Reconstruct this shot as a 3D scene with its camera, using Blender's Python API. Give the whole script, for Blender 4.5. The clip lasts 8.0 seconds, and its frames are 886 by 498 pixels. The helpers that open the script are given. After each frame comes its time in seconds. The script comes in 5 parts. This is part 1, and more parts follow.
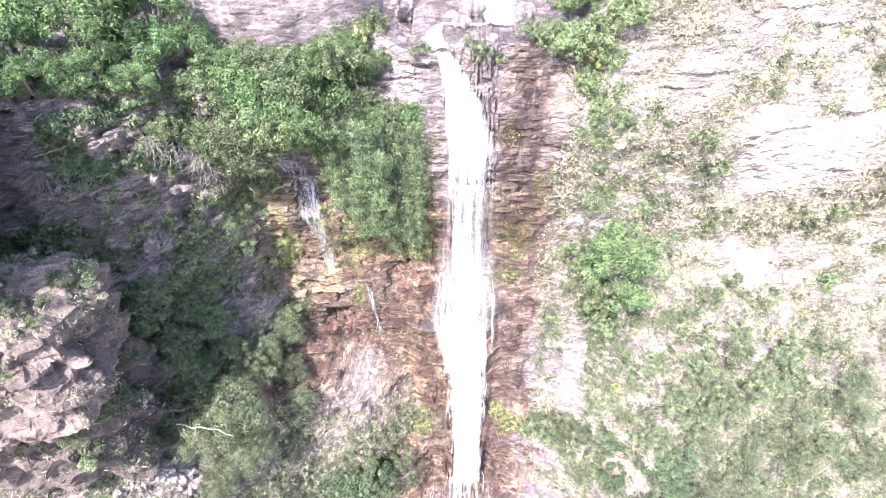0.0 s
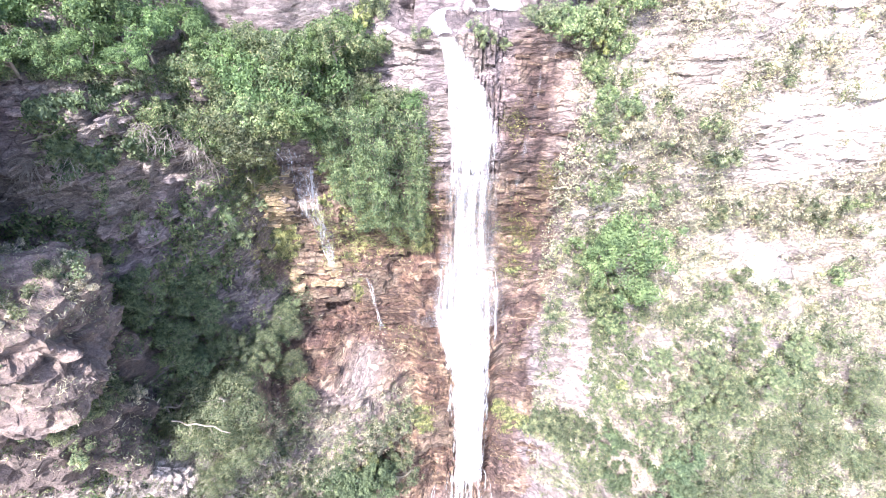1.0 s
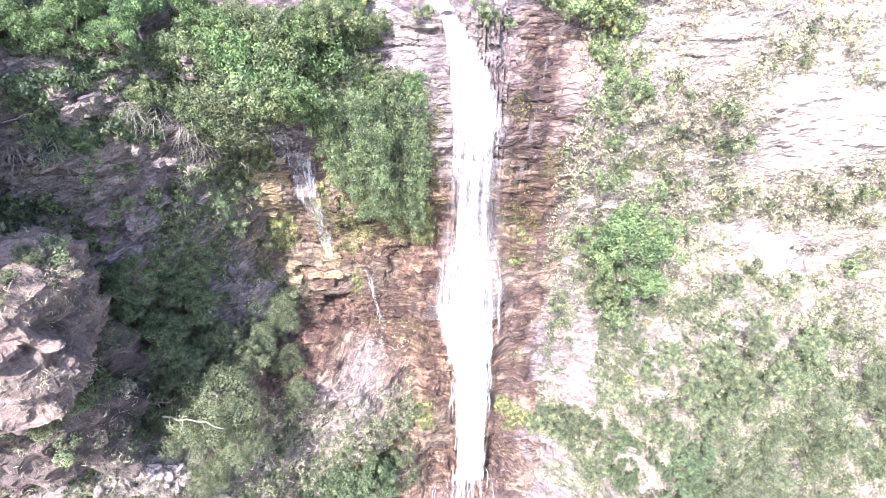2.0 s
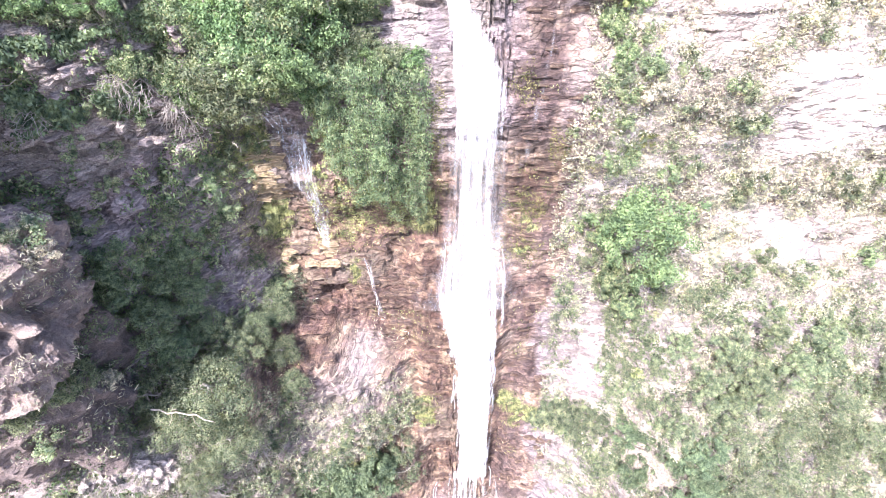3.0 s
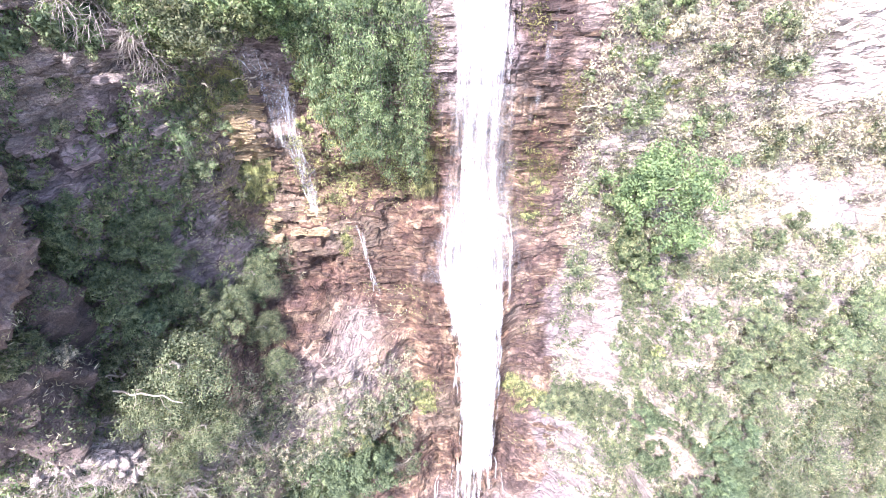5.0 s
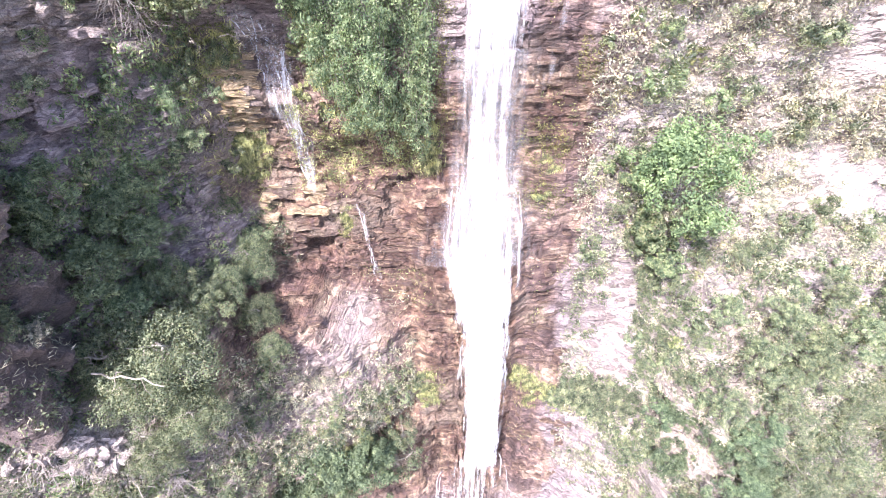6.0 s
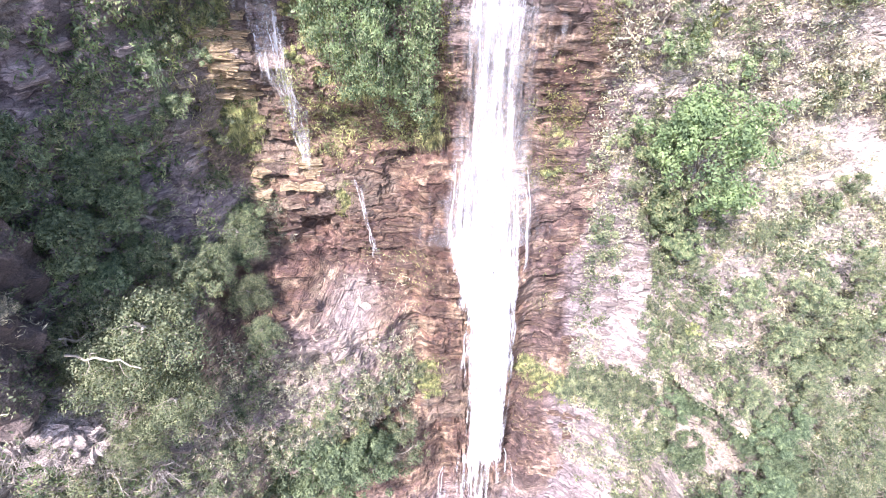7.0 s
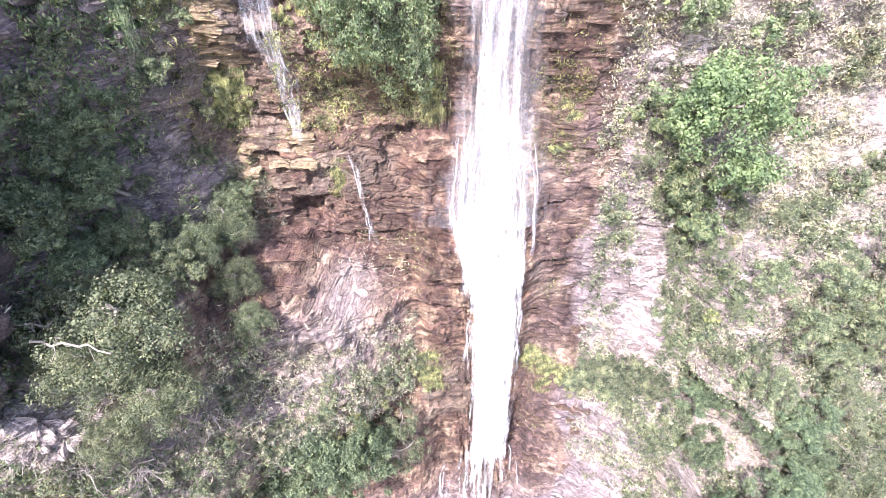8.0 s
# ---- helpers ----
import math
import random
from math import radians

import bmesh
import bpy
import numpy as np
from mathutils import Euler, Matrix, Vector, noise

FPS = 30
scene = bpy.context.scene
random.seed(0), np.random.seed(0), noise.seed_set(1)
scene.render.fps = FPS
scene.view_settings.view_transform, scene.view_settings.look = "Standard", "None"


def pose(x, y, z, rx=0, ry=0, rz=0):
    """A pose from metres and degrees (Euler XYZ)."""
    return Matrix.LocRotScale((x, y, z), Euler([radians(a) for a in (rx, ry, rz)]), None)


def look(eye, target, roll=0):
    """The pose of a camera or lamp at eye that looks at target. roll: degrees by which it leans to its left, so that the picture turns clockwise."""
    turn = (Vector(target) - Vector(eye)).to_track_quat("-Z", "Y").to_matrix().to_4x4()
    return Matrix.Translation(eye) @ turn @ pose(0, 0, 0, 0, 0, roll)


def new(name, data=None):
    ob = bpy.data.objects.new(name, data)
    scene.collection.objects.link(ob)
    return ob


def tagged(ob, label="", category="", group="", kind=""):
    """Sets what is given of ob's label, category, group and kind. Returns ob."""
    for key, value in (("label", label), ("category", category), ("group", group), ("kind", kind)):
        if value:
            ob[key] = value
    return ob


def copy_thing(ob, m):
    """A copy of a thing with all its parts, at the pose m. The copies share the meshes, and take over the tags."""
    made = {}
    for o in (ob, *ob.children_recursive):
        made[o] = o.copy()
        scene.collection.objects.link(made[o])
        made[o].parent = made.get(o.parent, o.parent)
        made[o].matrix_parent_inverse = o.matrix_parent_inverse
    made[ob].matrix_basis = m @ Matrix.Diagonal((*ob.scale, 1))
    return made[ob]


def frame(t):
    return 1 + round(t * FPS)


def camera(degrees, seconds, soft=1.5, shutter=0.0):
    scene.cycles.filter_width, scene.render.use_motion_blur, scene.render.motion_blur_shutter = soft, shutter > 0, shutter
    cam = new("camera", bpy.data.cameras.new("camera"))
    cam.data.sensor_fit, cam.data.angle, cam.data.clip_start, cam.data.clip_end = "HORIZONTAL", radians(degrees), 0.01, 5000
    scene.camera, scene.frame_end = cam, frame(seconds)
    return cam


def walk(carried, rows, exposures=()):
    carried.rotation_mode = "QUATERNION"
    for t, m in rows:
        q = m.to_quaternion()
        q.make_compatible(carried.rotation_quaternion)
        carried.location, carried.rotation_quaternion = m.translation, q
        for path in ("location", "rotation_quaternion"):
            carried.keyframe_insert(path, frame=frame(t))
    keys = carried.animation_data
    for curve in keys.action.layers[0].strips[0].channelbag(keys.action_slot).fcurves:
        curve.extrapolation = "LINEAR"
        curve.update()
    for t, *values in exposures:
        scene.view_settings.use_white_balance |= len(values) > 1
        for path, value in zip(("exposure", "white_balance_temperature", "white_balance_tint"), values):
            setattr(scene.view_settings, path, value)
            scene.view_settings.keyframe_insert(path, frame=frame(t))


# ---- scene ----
cam = camera(79.6, 8.0, 0.75)
METRES, EYE, TILT, LEAN, TURN = 16.0, 66.0, -38.0, 0.0, 0.0
ROWS = [
    (0.0, 0.0, 0.0, 0.0, 0.0, 0.0, -0.0),
    (0.5, -0.0055, 0.0287, -0.0138, -0.0, -0.04, -0.02),
    (1.0, -0.0117, 0.062, -0.0298, -0.02, -0.07, -0.03),
    (2.5, -0.0261, 0.1945, -0.1018, -0.1, -0.08, -0.02),
    (3.0, -0.0297, 0.2436, -0.13, -0.08, -0.11, -0.03),
    (3.5, -0.0332, 0.2959, -0.1623, -0.1, -0.13, -0.01),
    (4.0, -0.0391, 0.3542, -0.1994, -0.25, -0.14, 0.23),
    (4.5, -0.0426, 0.4158, -0.236, -0.49, -0.16, 0.72),
    (6.0, -0.0447, 0.6108, -0.3412, 0.15, -0.25, -0.13),
    (6.5, -0.0508, 0.6768, -0.3807, 0.23, -0.26, -0.25),
    (7.0, -0.0521, 0.7395, -0.4189, 0.28, -0.27, -0.24),
    (7.5, -0.054, 0.8033, -0.453, 0.32, -0.28, -0.21),
    (8.0, -0.0577, 0.8707, -0.485, 0.27, -0.27, -0.05),
]
walk(cam, [(t, pose(0, 0, EYE, TILT, LEAN, TURN) @ pose(METRES * x, METRES * y, METRES * z, 90 + pitch, roll, yaw)) for t, x, y, z, yaw, pitch, roll in ROWS], [(0.0, 2.2, 6100, 18), (4.5, 2.32, 6080, 23), (8.0, 2.06, 6150, 25)])

from mathutils.bvhtree import BVHTree

# ---- world, sun, exposure ----
SUN_TO = Vector((-0.28, -0.57, 0.77)).normalized()
world = bpy.data.worlds.new("sky")
scene.world = world
world.use_nodes = True
wn = world.node_tree.nodes
sky = wn.new("ShaderNodeTexSky")
sky.sky_type = "NISHITA"
sky.sun_disc = False
sky.sun_elevation = math.asin(SUN_TO.z)
sky.sun_rotation = math.atan2(SUN_TO.x, SUN_TO.y)
sky.dust_density = 2.0
world.node_tree.links.new(sky.outputs["Color"], wn["Background"].inputs["Color"])
wn["Background"].inputs["Strength"].default_value = 0.15
sun_data = bpy.data.lights.new("sun", "SUN")
sun_data.energy, sun_data.angle, sun_data.color = 3.6, radians(0.55), (1.0, 0.95, 0.88)
sun = new("sun", sun_data)
sun.matrix_world = look(SUN_TO * 100, (0, 0, 0))

# ---- materials ----
def node_mat(name):
    m = bpy.data.materials.new(name)
    m.use_nodes = True
    nt = m.node_tree
    return m, nt, nt.nodes["Principled BSDF"], nt.nodes["Material Output"]


def mk(nt, kind, **values):
    n = nt.nodes.new(kind)
    for key, v in values.items():
        if key in n.inputs:
            n.inputs[key].default_value = v
    return n


def noise_tex(nt, coord, scale, detail=6.0, rough=0.6, stretch=(1, 1, 1)):
    mp = nt.nodes.new("ShaderNodeMapping")
    mp.inputs["Scale"].default_value = stretch
    nt.links.new(coord, mp.inputs["Vector"])
    n = nt.nodes.new("ShaderNodeTexNoise")
    n.inputs["Scale"].default_value, n.inputs["Detail"].default_value, n.inputs["Roughness"].default_value = scale, detail, rough
    nt.links.new(mp.outputs["Vector"], n.inputs["Vector"])
    return n.outputs["Fac"]


def ramp(nt, fac, stops):
    r = nt.nodes.new("ShaderNodeValToRGB")
    e = r.color_ramp.elements
    while len(e) < len(stops):
        e.new(0.5)
    for el, (p, c) in zip(e, stops):
        el.position, el.color = p, (*c, 1)
    nt.links.new(fac, r.inputs["Fac"])
    return r.outputs["Color"]


def mix(nt, fac, a, b, blend="MIX"):
    n = nt.nodes.new("ShaderNodeMix")
    n.data_type, n.blend_type = "RGBA", blend
    for sock, v in ((n.inputs[0], fac), (n.inputs[6], a), (n.inputs[7], b)):
        if isinstance(v, (int, float)):
            sock.default_value = v
        elif isinstance(v, tuple):
            sock.default_value = (*v, 1)
        else:
            nt.links.new(v, sock)
    return n.outputs[2]


def math_node(nt, op, a, b=0.0, clamp=False):
    n = nt.nodes.new("ShaderNodeMath")
    n.operation, n.use_clamp = op, clamp
    for sock, v in ((n.inputs[0], a), (n.inputs[1], b)):
        if isinstance(v, (int, float)):
            sock.default_value = v
        else:
            nt.links.new(v, sock)
    return n.outputs[0]


SOIL = ((0.14, 0.118, 0.095), (0.265, 0.238, 0.195), (0.39, 0.355, 0.305))
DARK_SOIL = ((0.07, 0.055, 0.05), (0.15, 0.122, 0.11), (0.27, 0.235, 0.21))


WHITE_ROCK = ((0.36, 0.30, 0.28), (0.60, 0.54, 0.51), (0.77, 0.73, 0.70))
CREAM_ROCK = ((0.25, 0.16, 0.07), (0.52, 0.40, 0.23), (0.70, 0.60, 0.42))


def rock_material(name, kind=None, layered=1.0, earth=SOIL, bleached=WHITE_ROCK):
    """Layered quartzite: grey-violet dry faces, pale weathered faces, rust and ochre where water runs, moss and thin soil.
    kind: fixed shares of pale, stained and soiled rock; without it the ground's own attribute tells them.
    layered: how much the beds are drawn out; earth: the soil's colours from dark to light."""
    m, nt, bsdf, out = node_mat(name)
    co = nt.nodes.new("ShaderNodeTexCoord").outputs["Object"]
    strata = noise_tex(nt, co, 0.9, 8, 0.68, (0.4, 0.4, 2.4) if layered == 1.0 else (1.1, 1.1, 1.3))
    grain = noise_tex(nt, co, 3.6, 8, 0.72, (0.7, 0.7, 1.7))
    patch = noise_tex(nt, co, 0.33, 5, 0.6)
    fine = noise_tex(nt, co, 15.0, 5, 0.7)
    streak = noise_tex(nt, co, 1.5, 6, 0.65, (1.6, 1.6, 0.22))
    seep = noise_tex(nt, co, 0.75, 6, 0.62, (1.3, 1.3, 0.5))

    wander = nt.nodes.new("ShaderNodeTexNoise")
    wander.inputs["Scale"].default_value, wander.inputs["Detail"].default_value = 0.8, 3
    nt.links.new(co, wander.inputs["Vector"])
    bent = nt.nodes.new("ShaderNodeMix")
    bent.data_type, bent.blend_type = "RGBA", "ADD"
    bent.inputs[0].default_value = 0.5
    nt.links.new(co, bent.inputs[6])
    nt.links.new(wander.outputs["Color"], bent.inputs[7])

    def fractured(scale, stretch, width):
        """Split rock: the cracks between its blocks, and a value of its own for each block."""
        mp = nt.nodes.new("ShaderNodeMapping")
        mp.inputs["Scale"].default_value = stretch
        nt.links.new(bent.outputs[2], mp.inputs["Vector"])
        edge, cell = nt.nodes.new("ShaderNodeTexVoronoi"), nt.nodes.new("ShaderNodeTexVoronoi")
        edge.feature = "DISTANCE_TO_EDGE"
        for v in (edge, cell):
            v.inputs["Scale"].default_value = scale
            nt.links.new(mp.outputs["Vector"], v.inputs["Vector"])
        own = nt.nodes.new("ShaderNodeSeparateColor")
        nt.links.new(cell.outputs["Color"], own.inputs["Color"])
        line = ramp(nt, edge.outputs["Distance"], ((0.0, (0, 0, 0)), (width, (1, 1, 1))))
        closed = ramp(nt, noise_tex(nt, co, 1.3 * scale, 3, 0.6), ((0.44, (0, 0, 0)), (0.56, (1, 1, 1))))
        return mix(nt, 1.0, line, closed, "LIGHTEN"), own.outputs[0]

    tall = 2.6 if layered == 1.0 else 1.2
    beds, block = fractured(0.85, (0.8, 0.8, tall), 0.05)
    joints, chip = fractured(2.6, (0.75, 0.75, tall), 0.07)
    if kind is None:
        at = nt.nodes.new("ShaderNodeAttribute")
        at.attribute_name = "rock_kind"
        sep = nt.nodes.new("ShaderNodeSeparateColor")
        nt.links.new(at.outputs["Color"], sep.inputs["Color"])
        pale, rust, green, damp_and_shade = sep.outputs[0], sep.outputs[1], sep.outputs[2], at.outputs["Alpha"]
    else:
        pale, rust, green, damp_and_shade = *kind, 0.25 * kind[1]
    grey = ramp(nt, strata, ((0.32, (0.06, 0.048, 0.06)), (0.44, (0.17, 0.143, 0.165)), (0.55, (0.30, 0.26, 0.285)), (0.68, (0.56, 0.51, 0.52))))
    dark_grain = ramp(nt, grain, ((0.3, (0.05, 0.04, 0.045)), (0.5, (0.25, 0.21, 0.222)), (0.68, (0.50, 0.46, 0.45))))
    col = mix(nt, 0.5, grey, dark_grain)
    white = ramp(nt, grain, ((0.3, bleached[0]), (0.43, bleached[1]), (0.58, bleached[2])))
    f = math_node(nt, "MULTIPLY", pale, math_node(nt, "ADD", math_node(nt, "MULTIPLY", patch, 1.7), 0.05), True)
    col = mix(nt, f, col, white)
    brown = ramp(nt, grain, ((0.3, (0.04, 0.02, 0.018)), (0.43, (0.108, 0.062, 0.05)), (0.54, (0.23, 0.155, 0.12)), (0.67, (0.50, 0.40, 0.325))))
    ochre = ramp(nt, strata, ((0.36, (0.14, 0.075, 0.05)), (0.48, (0.28, 0.185, 0.125)), (0.61, (0.56, 0.455, 0.325))))
    wet = mix(nt, ramp(nt, patch, ((0.38, (0, 0, 0)), (0.56, (1, 1, 1)))), brown, ochre)
    wet = mix(nt, ramp(nt, streak, ((0.46, (0, 0, 0)), (0.64, (0.85, 0.85, 0.85)))), wet, (0.085, 0.048, 0.05))
    f = math_node(nt, "MULTIPLY", rust, math_node(nt, "ADD", math_node(nt, "MULTIPLY", strata, 1.0), 0.45), True)
    col = mix(nt, f, col, wet)
    soil = ramp(nt, fine, ((0.3, earth[0]), (0.5, earth[1]), (0.7, earth[2])))
    f = math_node(nt, "MULTIPLY", green, math_node(nt, "ADD", math_node(nt, "MULTIPLY", grain, 2.6), -0.6), True)
    col = mix(nt, f, col, soil)
    f = math_node(nt, "MULTIPLY", math_node(nt, "ADD", damp_and_shade, math_node(nt, "MULTIPLY", rust, 0.2), True), ramp(nt, seep, ((0.34, (0, 0, 0)), (0.52, (1, 1, 1)))), True)
    col = mix(nt, f, col, mix(nt, 0.9, col, (0.27, 0.215, 0.235), "MULTIPLY"))
    rough = math_node(nt, "SUBTRACT", 0.9, math_node(nt, "MULTIPLY", rust, 0.4))
    nt.links.new(rough, bsdf.inputs["Roughness"])
    col = mix(nt, 0.8, col, ramp(nt, fine, ((0.34, (0.66, 0.66, 0.66)), (0.6, (1.14, 1.12, 1.1)))), "MULTIPLY")
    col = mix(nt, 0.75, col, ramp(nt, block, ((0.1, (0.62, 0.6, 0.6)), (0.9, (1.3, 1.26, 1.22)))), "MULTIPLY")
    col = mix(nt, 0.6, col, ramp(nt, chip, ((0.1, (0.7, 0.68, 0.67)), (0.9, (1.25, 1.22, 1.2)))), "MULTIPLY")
    # the cracks' shade is put into the base colour as dark lines
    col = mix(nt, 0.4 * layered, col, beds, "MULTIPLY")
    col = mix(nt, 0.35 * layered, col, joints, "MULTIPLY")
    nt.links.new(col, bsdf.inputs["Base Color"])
    h = math_node(nt, "ADD", strata, math_node(nt, "ADD", math_node(nt, "MULTIPLY", grain, 0.6), math_node(nt, "MULTIPLY", fine, 0.16)))
    h = math_node(nt, "ADD", h, math_node(nt, "MULTIPLY", math_node(nt, "ADD", math_node(nt, "ADD", beds, block), math_node(nt, "MULTIPLY", math_node(nt, "ADD", joints, chip), 0.4)), 0.3 if layered else 0.08))
    b = mk(nt, "ShaderNodeBump", Strength=1.0, Distance=0.4)
    nt.links.new(h, b.inputs["Height"])
    nt.links.new(b.outputs["Normal"], bsdf.inputs["Normal"])
    return m


def leaf_material(name, dark, light, dry=None, through_light=0.42):
    """Leaves: each its own tint, some light passing through."""
    m, nt, bsdf, out = node_mat(name)
    geo = nt.nodes.new("ShaderNodeNewGeometry")
    info = nt.nodes.new("ShaderNodeObjectInfo")
    dark = tuple(0.5 * a + 0.5 * b for a, b in zip(dark, light))
    stops = [(0.0, dark), (0.75, light)]
    if dry:
        stops.append((0.97, dry))
    col = ramp(nt, geo.outputs["Random Per Island"], tuple(stops))
    hsv = mk(nt, "ShaderNodeHueSaturation")
    nt.links.new(col, hsv.inputs["Color"])
    nt.links.new(math_node(nt, "ADD", math_node(nt, "MULTIPLY", info.outputs["Random"], 0.4), 1.0), hsv.inputs["Value"])
    nt.links.new(math_node(nt, "ADD", math_node(nt, "MULTIPLY", info.outputs["Random"], 0.024), 0.486), hsv.inputs["Hue"])
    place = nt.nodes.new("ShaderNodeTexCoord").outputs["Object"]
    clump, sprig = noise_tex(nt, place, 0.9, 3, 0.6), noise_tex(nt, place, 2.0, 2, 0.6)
    # noise of two sizes darkens and brightens the leaves in patches
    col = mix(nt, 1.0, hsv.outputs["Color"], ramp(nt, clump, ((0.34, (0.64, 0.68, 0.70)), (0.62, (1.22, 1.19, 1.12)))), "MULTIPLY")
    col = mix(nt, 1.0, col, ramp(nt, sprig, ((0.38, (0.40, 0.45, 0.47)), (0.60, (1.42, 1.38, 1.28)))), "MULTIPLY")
    bsdf.inputs["Roughness"].default_value = 0.65
    bsdf.inputs["Specular IOR Level"].default_value = 0.12
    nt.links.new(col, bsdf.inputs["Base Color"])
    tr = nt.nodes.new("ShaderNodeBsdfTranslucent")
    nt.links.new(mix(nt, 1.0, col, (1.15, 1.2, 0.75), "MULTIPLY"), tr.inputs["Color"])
    ms = mk(nt, "ShaderNodeMixShader", Fac=through_light)
    nt.links.new(bsdf.outputs[0], ms.inputs[1])
    nt.links.new(tr.outputs[0], ms.inputs[2])
    nt.links.new(ms.outputs[0], out.inputs["Surface"])
    return m


def bark_material(name, a, b):
    m, nt, bsdf, out = node_mat(name)
    co = nt.nodes.new("ShaderNodeTexCoord").outputs["Object"]
    n = noise_tex(nt, co, 6.0, 6, 0.65, (1, 1, 0.3))
    nt.links.new(ramp(nt, n, ((0.3, a), (0.7, b))), bsdf.inputs["Base Color"])
    bsdf.inputs["Roughness"].default_value = 0.9
    bp = mk(nt, "ShaderNodeBump", Strength=0.5, Distance=0.03)
    nt.links.new(n, bp.inputs["Height"])
    nt.links.new(bp.outputs["Normal"], bsdf.inputs["Normal"])
    return m


def water_material(name, body, contrast, feather, run=0.07):
    """Falling white water: bright aerated strands, clear between them, thinning to the sides."""
    m, nt, bsdf, out = node_mat(name)
    co = nt.nodes.new("ShaderNodeTexCoord").outputs["Object"]
    strand = noise_tex(nt, co, 3.0, 5, 0.6, (1.25, 0.3, run))
    drops = noise_tex(nt, co, 8.0, 4, 0.7, (1.5, 0.8, 0.3))
    bsdf.inputs["Base Color"].default_value = (0.76, 0.78, 0.82, 1)
    bsdf.inputs["Roughness"].default_value = 0.4
    tl = mk(nt, "ShaderNodeBsdfTranslucent", Color=(0.76, 0.78, 0.82, 1))
    foam = mk(nt, "ShaderNodeMixShader", Fac=0.3)
    nt.links.new(bsdf.outputs[0], foam.inputs[1])
    nt.links.new(tl.outputs[0], foam.inputs[2])
    tr = nt.nodes.new("ShaderNodeBsdfTransparent")
    at = nt.nodes.new("ShaderNodeAttribute")
    at.attribute_name = "thin"
    f = math_node(nt, "ADD", math_node(nt, "MULTIPLY", math_node(nt, "SUBTRACT", strand, 0.5), contrast), math_node(nt, "MULTIPLY", math_node(nt, "SUBTRACT", drops, 0.5), contrast * 0.5))
    f = math_node(nt, "SUBTRACT", math_node(nt, "ADD", f, body), math_node(nt, "MULTIPLY", at.outputs["Fac"], feather), True)
    ms = nt.nodes.new("ShaderNodeMixShader")
    nt.links.new(f, ms.inputs[0])
    nt.links.new(tr.outputs[0], ms.inputs[1])
    nt.links.new(foam.outputs[0], ms.inputs[2])
    nt.links.new(ms.outputs[0], out.inputs["Surface"])
    return m


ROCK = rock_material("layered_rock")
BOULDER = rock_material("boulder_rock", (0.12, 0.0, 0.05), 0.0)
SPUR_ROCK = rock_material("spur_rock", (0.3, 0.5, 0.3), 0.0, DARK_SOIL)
# earth colours scaled to 0.7, evenly over the whole lower slope
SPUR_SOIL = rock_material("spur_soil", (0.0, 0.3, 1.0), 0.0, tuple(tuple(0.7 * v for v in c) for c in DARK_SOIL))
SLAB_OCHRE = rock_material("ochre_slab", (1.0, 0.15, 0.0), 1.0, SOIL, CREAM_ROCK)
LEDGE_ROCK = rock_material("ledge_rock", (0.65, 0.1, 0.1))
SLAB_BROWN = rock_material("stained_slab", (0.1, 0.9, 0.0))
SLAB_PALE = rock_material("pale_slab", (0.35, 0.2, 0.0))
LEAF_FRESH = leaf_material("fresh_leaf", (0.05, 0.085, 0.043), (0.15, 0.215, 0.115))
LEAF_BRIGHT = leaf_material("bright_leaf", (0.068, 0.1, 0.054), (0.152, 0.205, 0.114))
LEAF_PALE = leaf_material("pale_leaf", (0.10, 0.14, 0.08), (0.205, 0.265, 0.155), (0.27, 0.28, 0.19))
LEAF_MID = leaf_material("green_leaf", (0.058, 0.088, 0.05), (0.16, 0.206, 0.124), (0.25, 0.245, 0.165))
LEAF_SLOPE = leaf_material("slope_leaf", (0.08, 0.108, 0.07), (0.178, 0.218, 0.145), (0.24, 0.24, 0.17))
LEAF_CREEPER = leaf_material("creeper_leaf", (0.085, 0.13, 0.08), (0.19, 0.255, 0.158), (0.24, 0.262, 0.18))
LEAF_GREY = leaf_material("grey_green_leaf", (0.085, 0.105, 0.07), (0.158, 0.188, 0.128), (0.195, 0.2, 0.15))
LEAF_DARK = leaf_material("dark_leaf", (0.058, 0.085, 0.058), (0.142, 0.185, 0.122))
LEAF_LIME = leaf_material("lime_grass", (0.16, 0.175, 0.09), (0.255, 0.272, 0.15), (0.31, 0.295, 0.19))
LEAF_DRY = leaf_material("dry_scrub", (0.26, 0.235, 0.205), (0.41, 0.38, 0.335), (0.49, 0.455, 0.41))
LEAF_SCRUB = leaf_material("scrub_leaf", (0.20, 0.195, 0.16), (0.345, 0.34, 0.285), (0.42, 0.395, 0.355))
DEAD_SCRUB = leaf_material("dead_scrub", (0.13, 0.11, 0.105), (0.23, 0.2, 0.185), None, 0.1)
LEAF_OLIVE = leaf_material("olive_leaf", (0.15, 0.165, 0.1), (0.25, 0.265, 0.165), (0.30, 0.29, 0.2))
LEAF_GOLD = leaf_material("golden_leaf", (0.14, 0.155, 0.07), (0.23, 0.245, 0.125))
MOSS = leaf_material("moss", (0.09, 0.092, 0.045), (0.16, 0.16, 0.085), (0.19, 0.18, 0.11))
BARK = bark_material("bark", (0.10, 0.08, 0.065), (0.30, 0.27, 0.23))
PALE_BARK = bark_material("pale_bark", (0.20, 0.175, 0.14), (0.36, 0.33, 0.275))
TWIG = bark_material("bare_twig", (0.19, 0.165, 0.15), (0.36, 0.33, 0.30))
WATER = water_material("white_water", 0.84, 3.2, 1.0)
WATER_FALL = water_material("falling_water", 0.72, 2.4, 0.7)
